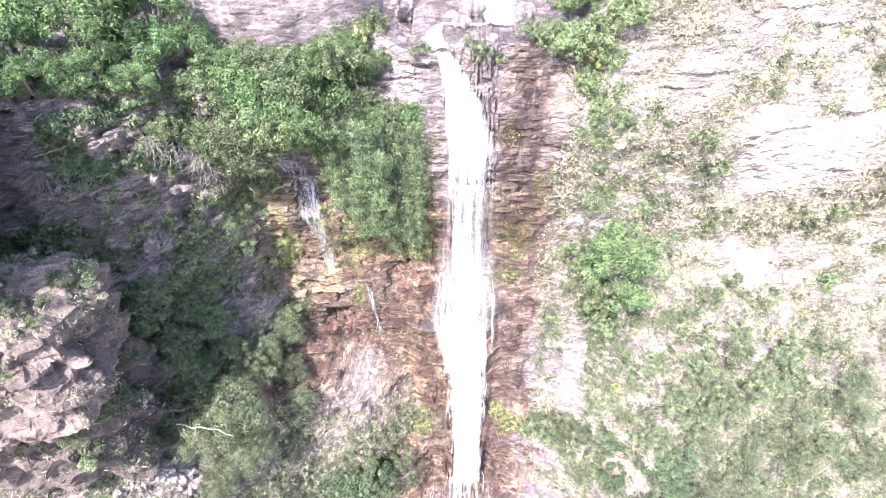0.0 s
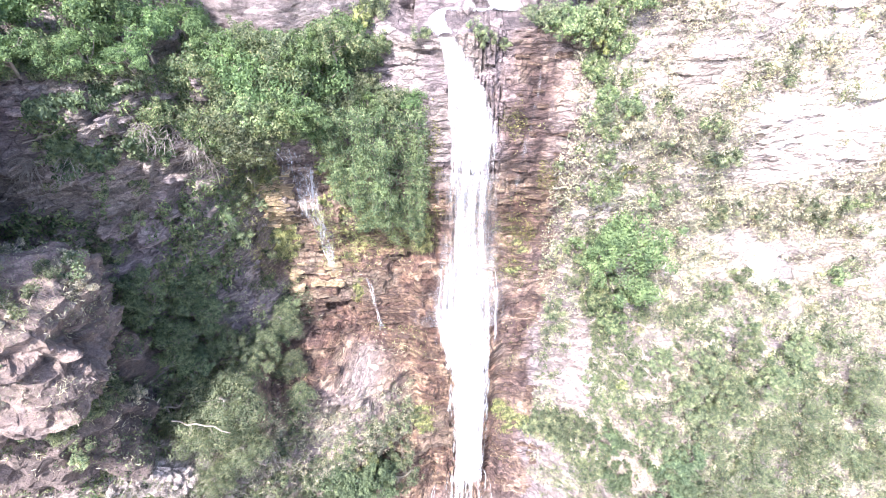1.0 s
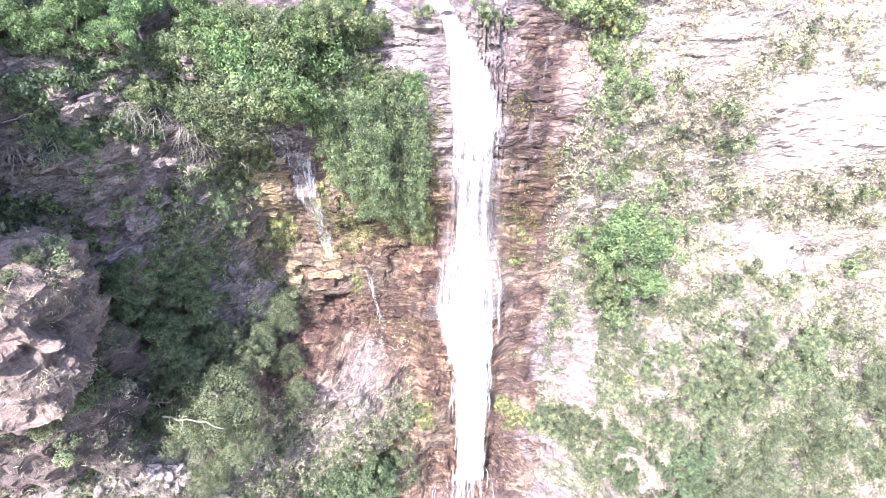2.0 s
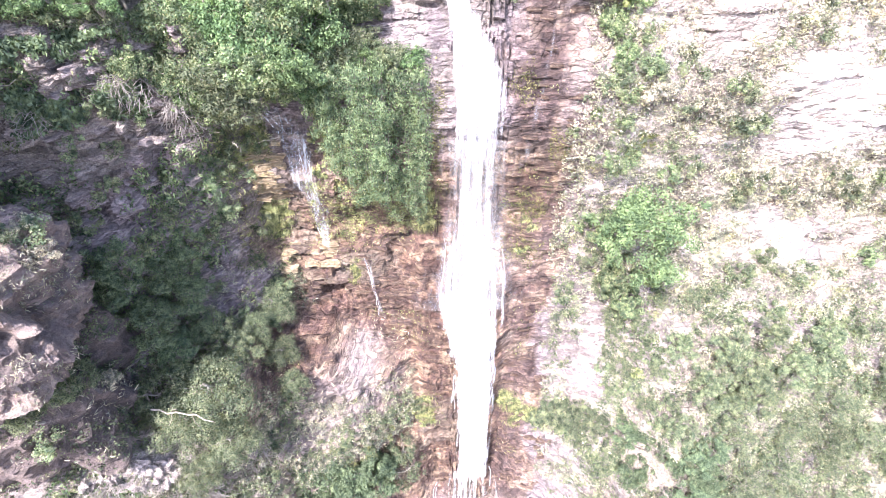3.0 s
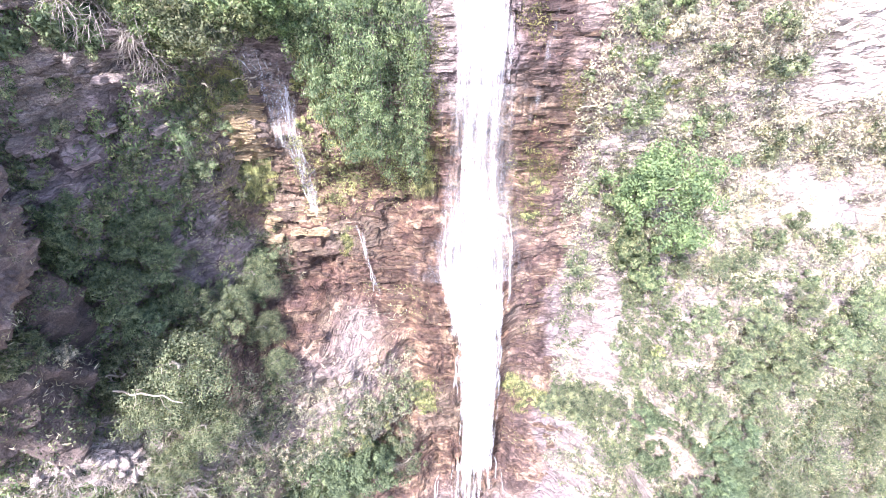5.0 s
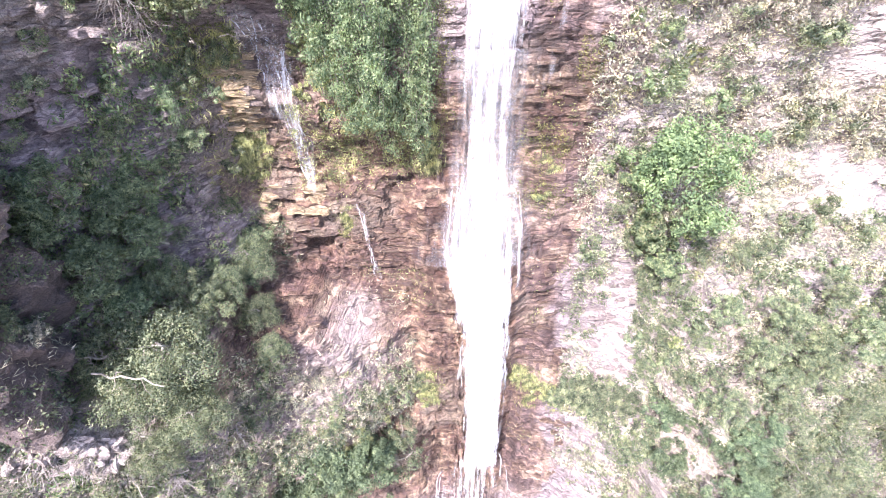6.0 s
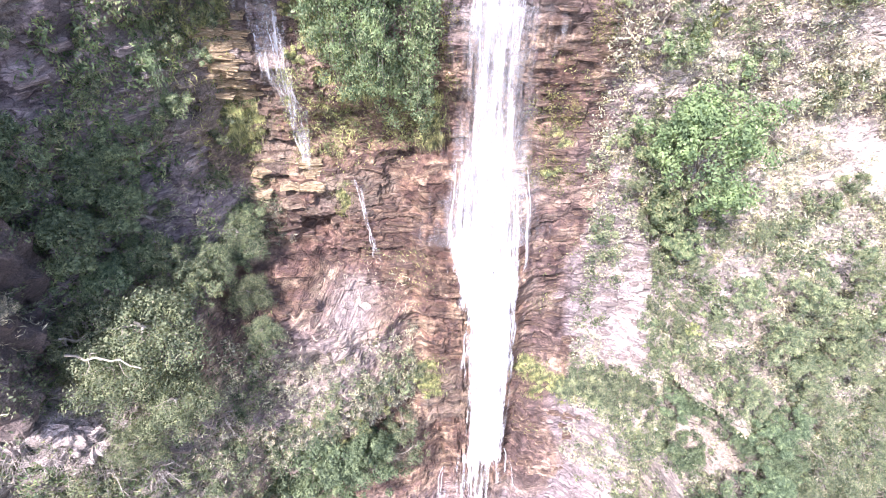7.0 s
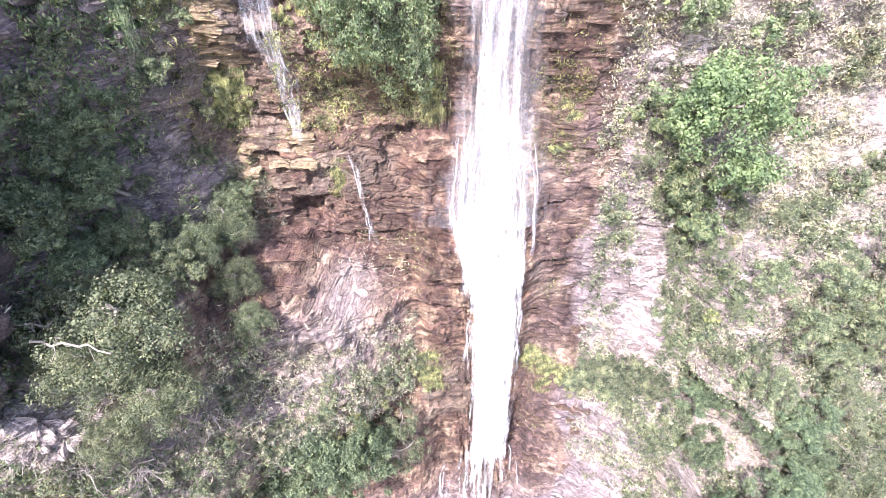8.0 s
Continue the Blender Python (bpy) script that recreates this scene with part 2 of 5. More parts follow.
WATER_CORE = water_material("water_core", 0.52, 3.2, 0.8)
WATER_THIN = water_material("thin_water", 0.2, 3.0, 0.6, 0.35)
WATER_FILM = water_material("water_film", 0.2, 1.5, 0.3, 0.12)
TRICKLE = water_material("trickle_water", 0.4, 2.2, 0.4, 0.35)
FAINT_FILM = water_material("faint_film", 0.03, 0.8, 0.15, 0.2)
STRAND = water_material("water_strand", 0.5, 1.5, 0.45, 0.2)
SPRAY = water_material("spray", 0.28, 0.4, 0.3)

# ---- shape of the ground ----
def lattice(i, j, seed):
    v = np.sin(i * 127.1 + j * 311.7 + seed * 74.7) * 43758.5453
    return v - np.floor(v)


def value_noise(x, y, seed=0):
    """Smooth noise between -1 and 1."""
    i, j = np.floor(x), np.floor(y)
    u, v = x - i, y - j
    u, v = u * u * (3 - 2 * u), v * v * (3 - 2 * v)
    a, b = lattice(i, j, seed), lattice(i + 1, j, seed)
    c, d = lattice(i, j + 1, seed), lattice(i + 1, j + 1, seed)
    return 2 * (a * (1 - u) * (1 - v) + b * u * (1 - v) + c * (1 - u) * v + d * u * v) - 1


def fractal(x, y, seed=0, octaves=4):
    total, amp = 0.0, 1.0
    for k in range(octaves):
        total = total + amp * value_noise(x * 2 ** k, y * 2 ** k, seed + 13 * k)
        amp *= 0.5
    return total


def step(a, b, v):
    t = np.clip((v - a) / (b - a), 0, 1)
    return t * t * (3 - 2 * t)


def box(v, a, b, soft_a, soft_b):
    """One between a and b, softly nought outside."""
    return step(a - soft_a, a + soft_a, v) * (1 - step(b - soft_b, b + soft_b, v))


def top_z(x):
    """Height of the cliff's upper edge."""
    return np.interp(x, (-90, -24, -15, -8, -4, -2, 8.5, 11, 16, 24, 90), (62, 56.6, 54.6, 54, 55.8, 55.2, 55.8, 58, 61, 64, 78))


def cliff_base(x, z):
    """Distance of the smooth cliff face, without its layers and blocks."""
    y = np.interp(z, (-2, 14, 21, 31, 37, 40, 46, 50, 54, 57, 64, 80), (28.5, 30.8, 30.4, 31.4, 33.5, 34.6, 33.8, 33.2, 33.8, 34.6, 37.5, 46))
    # the back wall of the recess stands forward of the main fall
    y = y - np.interp(x, (-13, -9, -5, -2), (1.6, 1.6, 1.2, 0)) * box(z, 34, 45, 2, 2)
    # the shaded wall that comes forward beside the recess
    upper = np.interp(x, (-40, -30, -21.5, -19.5, -17, -14.4, -13), (13, 10, 7.4, 7.1, 5.6, 2.8, 0))
    middle = np.interp(x, (-40, -30, -20.8, -19.5, -17.8, -16.5, -14.5, -12.4), (16, 13, 9.2, 8.4, 6.4, 4.8, 3.2, 0))
    foot = np.interp(x, (-40, -30, -20, -16.5, -14.5, -13), (17, 14, 10, 8, 5, 0))
    y = y - (upper + (middle - upper) * step(47, 42, z) + (foot - middle) * step(36, 32, z))
    # brow that carries the overhanging trees
    y = y - 3.4 * box(x, -14.2, -7.8, 0.8, 0.9) * step(49.4, 51.4, z)
    # broken slope and ledge at the foot of the wall
    ledge = np.interp(x, (-22, -20, -18, -16.6, -15.2, -12), (33.1, 31.9, 30.7, 30.2, 32.6, 33.2))
    y = y - np.interp(z - ledge, (-10, -1.5, 0, 1, 7), (3.7, 3.6, 3.4, 0.7, 0)) * step(-11.8, -14.2, x)
    # pale block that stands out beside the brown wall, its top a ledge
    y = y - np.interp(x, (-14, -12.4, -11, -10, -7.2, -4.8, -2.5), (4.2, 6.6, 5.7, 5.1, 3.8, 1.9, 0)) * np.interp(z + np.interp(x, (-9.5, -6.5, -4.5), (0, 2.4, 3.0)) * step(22, 26, z), (12, 17, 18.4, 20, 25, 31.4, 32.6), (0.3, 0.35, 0.45, 1.1, 1.04, 1, 0)) * step(-15, -13, x)
    # lower ledge that carries the dark tree
    y = y - 2.2 * step(19.5, 17.0, z) * box(x, -14, -2.5, 2, 1)
    # pale slab and the steep slope on the sunny side
    y = y - 0.43 * np.minimum(9, np.maximum(0, 31.5 - z)) * np.interp(x, (4.6, 8.6, 11, 13, 15, 18.5), (0, 0.12, 0.5, 0.95, 1.1, 0))
    y = y - np.interp(x, (14, 17, 21, 26, 34), (0, 0.77, 0.75, 0.5, 0.36)) * np.minimum(20, np.maximum(0, 32.5 - z))
    # hollow under the pale slab
    y = y + 3.6 * box(x, 14.2, 17.6, 0.5, 0.5) * box(z, 22.4, 25.2, 0.6, 0.15)
    # ledge under the pale slab
    y = y - 1.0 * box(x, 5.0, 14.0, 0.6, 0.8) * step(23.2, 22.4, z)
    # dark overhangs in the brown wall
    y = y + 1.3 * box(x, -10.0, -7.9, 0.5, 0.5) * box(z, 33.0, 34.7, 0.7, 0.15) + 0.8 * box(x, -4.6, -2.6, 0.5, 0.5) * box(z, 37.2, 38.3, 0.5, 0.12)
    # shelf at the foot of the free fall
    y = y - 0.9 * box(x, -2.6, 4.4, 0.8, 0.8) * step(38.0, 36.5, z)
    return y


def blocks(x, z, bed, width, seed):
    """Broken beds: each block stands out by its own amount and is turned a little."""
    k = np.floor(z / bed)
    own = lattice(k, k * 0 + 3, seed)
    u = x / width * (0.65 + 0.7 * own) + 9 * own + 0.12 * value_noise(x * 1.3, z * 1.3, seed + 4)
    c = np.floor(u)
    stand = 2 * lattice(c, k, seed + 1) - 1
    turned = (lattice(c, k, seed + 2) - 0.5) * (u - c - 0.5) * 1.6
    return stand + turned, z / bed - k


def face(x, z):
    """The rock face with its beds and blocks."""
    y = cliff_base(x, z) + 0.9 * fractal(x * 0.11, z * 0.13, 1, 3)
    along_wall = x + 0.9 * y * (1 - 2 * step(0, 4, x))
    zz = z + 0.35 * fractal(x * 0.12, z * 0.08, 5, 3) - 0.03 * x
    large, part = blocks(along_wall, zz, 1.05, 1.7, 9)
    small, thin = blocks(along_wall, zz + 0.13, 0.37, 0.75, 19)
    wall = step(-12.5, -14.5, x)
    smooth_wall = step(3.4, 4.6, x) * step(10.5, 9, x) * (0.25 + 0.75 * step(33, 37, z))
    depth = 0.30 + 0.22 * wall - 0.17 * smooth_wall - 0.12 * step(10, 14, x) - 0.14 * box(x, -6.5, 2, 0.5, 0.5) * step(46, 49, z)
    prow = value_noise(along_wall * 0.3 + 11 * np.floor(zz / 1.05), zz * 0.2, 21)
    gap = step(-0.3, 0.4, value_noise(along_wall * 0.7, np.floor(zz / 1.05) * 3.3, 23))
    slit = step(-0.2, 0.5, value_noise(along_wall * 1.1, np.floor(zz / 0.37) * 3.3, 25))
    y = y - depth * (large + 0.45 * small + 0.5 * prow) + depth * (0.6 * gap * step(0.8, 0.95, part) + 0.4 * slit * step(0.7, 0.95, thin))
    y = y + 0.10 * fractal(x * 1.6, z * 2.2, 41, 3)
    y = y - (0.5 - 0.25 * step(38, 44, z)) * fractal(x * 0.42, z * 0.6, 47, 3) * step(10, 14, x)
    return y


def hill(x, y):
    """Ground above the cliff's edge, rising away from it."""
    d = np.maximum(0.0, y - face(x, top_z(x)))
    gully = np.exp(-((x - 4 - 0.25 * d) / 5.0) ** 2)
    rise = np.where(x < -2, 0.06 * np.minimum(d, 7) + 0.34 * np.maximum(0, d - 7), 0.30 * d) + step(-3, 2, x) * 0.25 * np.minimum(d, 10) * (1 - gully) * step(0, 6, np.abs(x - 3))
    rise = 90 * (1 - np.exp(-rise / 90))
    return top_z(x) + rise + 0.5 * fractal(x * 0.2, y * 0.2, 3, 4) * np.minimum(1, d / 2)

# ---- end of shape ----
# ---- builders ----
def mesh_object(name, verts, faces, material, parent=None, smooth=False):
    me = bpy.data.meshes.new(name)
    me.from_pydata(verts, [], faces)
    if material:
        me.materials.append(material)
    if smooth:
        me.polygons.foreach_set("use_smooth", [True] * len(me.polygons))
    me.update()
    ob = new(name, me)
    if parent:
        ob.parent = parent
    return ob


def part(name, bm, material, parent, label=""):
    me = bpy.data.meshes.new(name)
    bm.to_mesh(me)
    bm.free()
    me.materials.append(material)
    ob = new(name, me)
    ob.parent = parent
    return tagged(ob, label)


def grid_faces(rows, cols):
    i = np.arange(rows - 1)[:, None] * cols + np.arange(cols - 1)[None, :]
    return np.stack((i, i + 1, i + cols + 1, i + cols), -1).reshape(-1, 4)


def grid_object(name, p, material, parent=None, smooth=True):
    """A sheet from an array of places, rows by columns."""
    rows, cols = p.shape[:2]
    f = grid_faces(rows, cols)
    me = bpy.data.meshes.new(name)
    me.vertices.add(rows * cols)
    me.vertices.foreach_set("co", p.reshape(-1).astype(np.float32))
    me.loops.add(f.size)
    me.loops.foreach_set("vertex_index", f.reshape(-1).astype(np.int32))
    me.polygons.add(len(f))
    me.polygons.foreach_set("loop_start", np.arange(0, f.size, 4, dtype=np.int32))
    me.polygons.foreach_set("use_smooth", np.full(len(f), smooth))
    me.materials.append(material)
    me.update(calc_edges=True)
    me.validate()
    ob = new(name, me)
    if parent:
        ob.parent = parent
    return ob


# ---- the ground: valley floor, cliff and the hill above in one sheet ----
def spot(x, z, x0, z0, rx, rz, soft=0.5):
    d = np.sqrt(((x - x0) / rx) ** 2 + ((z - z0) / rz) ** 2)
    return 1 - step(1 - soft, 1 + soft, d)


def rock_kinds(x, z):
    """Where the rock is pale, where water has stained it, where soil and moss lie, where damp and painted shade darken
    it.
    """
    n = fractal(x * 0.22, z * 0.22, 51, 4)
    nx, nz = x + 1.3 * fractal(x * 0.3, z * 0.3, 61, 3), z + 1.3 * fractal(x * 0.3, z * 0.3, 71, 3)
    pale = (0.28 + 0.34 * step(37, 43, z)) * step(8, 12, x) + 0.9 * spot(nx, nz, 24.5, 48.5, 5.5, 4.5) + 0.8 * spot(nx, nz, 23.0, 36.5, 4, 2.2)
    pale = pale + 0.25 * spot(nx, nz, 11.0, 28.0, 2.5, 5.0, 0.3) + 0.35 * spot(nx, nz, 7.5, 51.5, 1.8, 3.5)
    pale = pale + 0.8 * spot(nx, nz, -12.1, 43.8, 1.1, 3.2) + 0.2 * spot(nx, nz, -8.2, 27.6, 2.8, 2.2) + 0.24 * spot(nx, nz, -8.8, 25.6, 3.8, 5.4) + 0.3 * spot(nx, nz, -2.6, 52.0, 1.6, 3.5) + 0.45 * step(-14, -16, nx) * step(32.5, 31, nz)
    rust = (1 - 0.25 * step(4.2, 4.8, x)) * box(nx, -13.6, 7.8, 0.8, 0.5) * box(nz, 8, 46, 3, 2.5) + 0.65 * spot(nx, nz, 5.6, 48, 1.9, 8, 0.35)
    rust = rust + 0.45 * box(nx, 7.2, 9.6, 0.4, 0.6) * step(38, 42, z)
    rust = rust * (1 - 0.65 * spot(nx, nz, -8.7, 25.6, 3.8, 5.2)) * (1 - 0.5 * spot(nx, nz, -12, 44, 2.5, 2))
    green = 0.95 * step(12, 15, x) * step(-0.8, 0.2, n) * (1 - 0.9 * spot(nx, nz, 24.5, 48.5, 5, 4)) + 0.75 * step(-11.5, -13.5, x) * step(-0.45, 0.5, n) * step(30, 33, z)
    green = green + 1.0 * step(-11.0, -12.5, nx) * step(32, 30, nz)
    green = green + 0.7 * box(nx, -12, 8, 1, 1) * step(0.35, 0.8, n)
    damp_and_shade = spot(nx, nz, 5.7, 47.0, 1.6, 6.5, 0.3) + 0.6 * box(nx, 6.6, 7.8, 0.5, 0.4) * box(z, 22, 36, 2, 2) + 0.4 * box(nx, 4.4, 7.4, 0.4, 0.4) * box(z, 22, 35, 2, 2) + 0.5 * box(x, -1.8, 0.6, 0.6, 0.5) * box(z, 8, 38, 3, 2)
    # the spot at (-8.8, 33.6) paints the shade under the overhang
    damp_and_shade = damp_and_shade + 0.7 * box(nx, 3.8, 5.0, 0.3, 0.4) * box(z, 33, 46, 1, 2) + 0.7 * box(nx, -2.2, -0.6, 0.4, 0.4) * box(z, 33, 40, 1, 1) + 0.8 * spot(nx, nz, -8.8, 33.6, 1.6, 1.6) + 0.5 * spot(nx, nz, -3.4, 33.5, 2.4, 4.0) + 0.35 * spot(nx, nz, -6.6, 34.0, 1.2, 2.5) + 0.7 * box(x, 3.8, 6.6, 0.4, 1.0) * box(z, 9, 21, 2, 2) + 0.5 * spot(nx, nz, -10.3, 43.5, 1.1, 5)
    return np.stack((np.clip(pale, 0, 1), np.clip(rust, 0, 1), np.clip(green, 0, 1), np.clip(damp_and_shade, 0, 1)), -1)


def build_ground():
    side = 1.28 ** np.arange(1, 22)
    xs = np.concatenate((-29 - side[::-1], np.arange(-29, -20, 0.2), np.arange(-20, 14, 0.12), np.arange(14, 40, 0.2), 40 + side))
    s = np.linspace(0, 1, 500)
    X, S = np.meshgrid(xs, s)
    Z = -2 + S * (top_z(X) + 2)
    Y = face(X, Z)
    cliff_rows = np.stack((X, Y, Z), -1)
    d = np.concatenate((np.arange(0.15, 16, 0.2), 16 * 1.2 ** np.arange(0, 20)))
    X2, D = np.meshgrid(xs, d)
    Y2 = Y[-1][None, :] + D
    Z2 = hill(X2, Y2)
    upper = np.stack((X2, Y2, Z2), -1)
    D3 = (0.6 * 1.25 ** np.arange(0, 32))[::-1]
    X3, D3 = np.meshgrid(xs, D3)
    low = np.stack((X3, Y[0][None, :] - D3, -2 - 0.12 * np.minimum(D3, 40) + 0.8 * fractal(X3 * 0.15, D3 * 0.15, 8, 3) * np.minimum(1, D3 / 4)), -1)
    p = np.concatenate((low, cliff_rows, upper), 0)
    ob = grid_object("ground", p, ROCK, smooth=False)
    col = ob.data.color_attributes.new("rock_kind", "FLOAT_COLOR", "POINT")
    k = rock_kinds(p[..., 0], p[..., 2])
    k[-len(d):, :, 2] = 0.8
    k[:len(low), :, 0], k[:len(low), :, 1], k[:len(low), :, 2] = 0.1, 0.0, 0.9
    k[-len(d):, :, 1] *= 0.3
    k[-len(d):, :, 3] *= 0.3
    bed = box(X2, -4.5, 9.0, 1.0, 2.0)
    k[-len(d):, :, 0] *= 1 - 0.8 * bed
    k[-len(d):, :, 2] -= 0.5 * bed
    k[-len(d):, :, 3] = np.maximum(k[-len(d):, :, 3], 0.7 * bed)
    col.data.foreach_set("color", k.reshape(-1).astype(np.float32))
    return tagged(ob, "steep layered cliff of grey and rust-stained rock with valley and hill", "cliff", kind="structure")


ground = build_ground()


def rock_mass(name, centre, half, seed, turn=0.0, fineness=0.16, square=3.0, rough=0.5, material=None, chips=0.0):
    """A free-standing lump of layered rock, rounded like a worn block."""
    n_u, n_v = max(24, int(6.3 * max(half) / fineness)), max(16, int(3.2 * half[2] / fineness))
    u, v = np.meshgrid(np.linspace(0, 2 * np.pi, n_u), np.linspace(-np.pi / 2, np.pi / 2, n_v))
    d = np.stack((np.cos(v) * np.cos(u), np.cos(v) * np.sin(u), np.sin(v)), -1)
    r = (np.abs(d) ** square).sum(-1, keepdims=True) ** (-1 / square)
    p = d * r * np.array(half)
    h = p[..., 2] + 0.3 * value_noise(p[..., 0] * 0.4, p[..., 1] * 0.4, seed)
    k = np.floor(h / 0.8)
    ang = np.arctan2(d[..., 1], d[..., 0])
    wob = fractal(np.cos(ang) * 2.1 + seed, np.sin(ang) * 2.1 + h * 0.25, seed, 4) * rough
    wob = wob + 0.35 * rough * value_noise(np.cos(ang) * 4 + k * 1.7, np.sin(ang) * 4 + k, seed + 3) + 0.12 * rough * fractal(np.cos(ang) * 11, np.sin(ang) * 11 + h * 3, seed + 5, 3)
    if chips:
        # angular pieces broken out of the beds
        across = (p[..., 0] * 0.9 + p[..., 1] * 0.5) + 0.4 * value_noise(p[..., 0] * 0.9, h * 0.9, seed + 7)
        for size, share in ((1.7, 0.6), (0.7, 0.4)):
            row = np.floor(h / (0.55 * size) + 0.2 * across)
            wob = wob + chips * share * (2 * lattice(np.floor(across / size + 3.7 * lattice(row, row * 0 + 2, seed)), row, seed + 8) - 1)
    out = d * np.array((1, 1, 0.35 + 0.4 * (chips > 0)))
    p = p + out * wob[..., None]
    c, s = np.cos(np.radians(turn)), np.sin(np.radians(turn))
    p = np.stack((c * p[..., 0] - s * p[..., 1], s * p[..., 0] + c * p[..., 1], p[..., 2]), -1)
    p[:, -1] = p[:, 0]
    ob = grid_object(name, p, material or BOULDER, smooth=False)
    ob.location = centre
    return ob


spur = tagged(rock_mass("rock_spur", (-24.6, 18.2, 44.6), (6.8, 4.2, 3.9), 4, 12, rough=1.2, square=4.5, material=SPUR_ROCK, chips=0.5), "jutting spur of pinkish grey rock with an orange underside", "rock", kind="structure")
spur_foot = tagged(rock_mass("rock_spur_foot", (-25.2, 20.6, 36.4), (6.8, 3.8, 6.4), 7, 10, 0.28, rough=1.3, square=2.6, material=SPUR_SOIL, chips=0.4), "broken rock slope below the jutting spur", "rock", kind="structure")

# unseen mass added left of the view, only to shade the wall
shade_caster = tagged(rock_mass("unseen_shade_rock", (-28.4, 17.2, 57.0), (6.8, 6.4, 10.2), 9, 8, 0.35, rough=1.2, square=2.8, material=SPUR_ROCK), "unseen rock mass added to shade the cliff wall", "rock", kind="structure")

# ---- water ----
def clear_of(rock, reach):
    """A smooth sheet just in front of the rock, row by row."""
    pad = np.pad(rock, ((reach, reach), (0, 0)), mode="edge")
    low = np.min([pad[k:k + len(rock)] for k in range(2 * reach + 1)], axis=0)
    pad = np.pad(low, ((reach, reach), (0, 0)), mode="edge")
    return np.mean([pad[k:k + len(rock)] for k in range(2 * reach + 1)], axis=0)


def fall_sheet(name, parent, lip, foot, centre, half, out, material, thin_edge=0.45, columns=28, drape=0.35, bulge=0.25, seed=1, arc=0.0, lace=None, fade=0.0):
    """A sheet of falling water between two heights, hugging or clearing the rock behind it."""
    zs = np.linspace(lip, foot, max(24, int((lip - foot) / 0.12)))
    a = np.linspace(-1, 1, columns)
    A, Z = np.meshgrid(a, zs)
    edge = 1 + 0.06 * fractal(Z * 1.3 + 7 * (A > 0), Z * 0 + 3, seed, 4)
    X = centre(Z) + A * half(Z) * edge
    back = np.minimum(cliff_base(X, Z) - drape, clear_of(face(X, Z), 5) - 0.08)
    Y = back - out(Z) - bulge * (1 - A ** 2) + 0.14 * fractal(X * 2.2, Z * 0.45, seed + 4, 3)
    if arc:
        free = cliff_base(centre(np.array(lip)), np.array(lip)) + 0.5 - arc * np.sqrt((lip - Z) / (lip - foot + 1e-6)) - bulge * (1 - A ** 2)
        Y = np.minimum(free + 0.12 * fractal(X * 2.2, Z * 0.4, seed + 6, 3), clear_of(face(X, Z), 14) - 0.1)
    ob = grid_object(name, np.stack((X, Y, Z), -1), material, parent)
    t = ob.data.attributes.new("thin", "FLOAT", "POINT")
    thin = step(thin_edge, 1.0, np.abs(A))
    if lace:
        thin = thin + lace(Z)
    if fade:
        thin = np.maximum(thin, 1 - np.minimum(step(0, fade, lip - Z), step(0, fade, Z - foot)))
    t.data.foreach_set("value", thin.reshape(-1).astype(np.float32))
    return ob


def along(*pairs):
    zs, vs = [q[0] for q in pairs][::-1], [q[1] for q in pairs][::-1]
    return lambda z: np.interp(z, zs, vs)


def no_gap(z):
    return z * 0


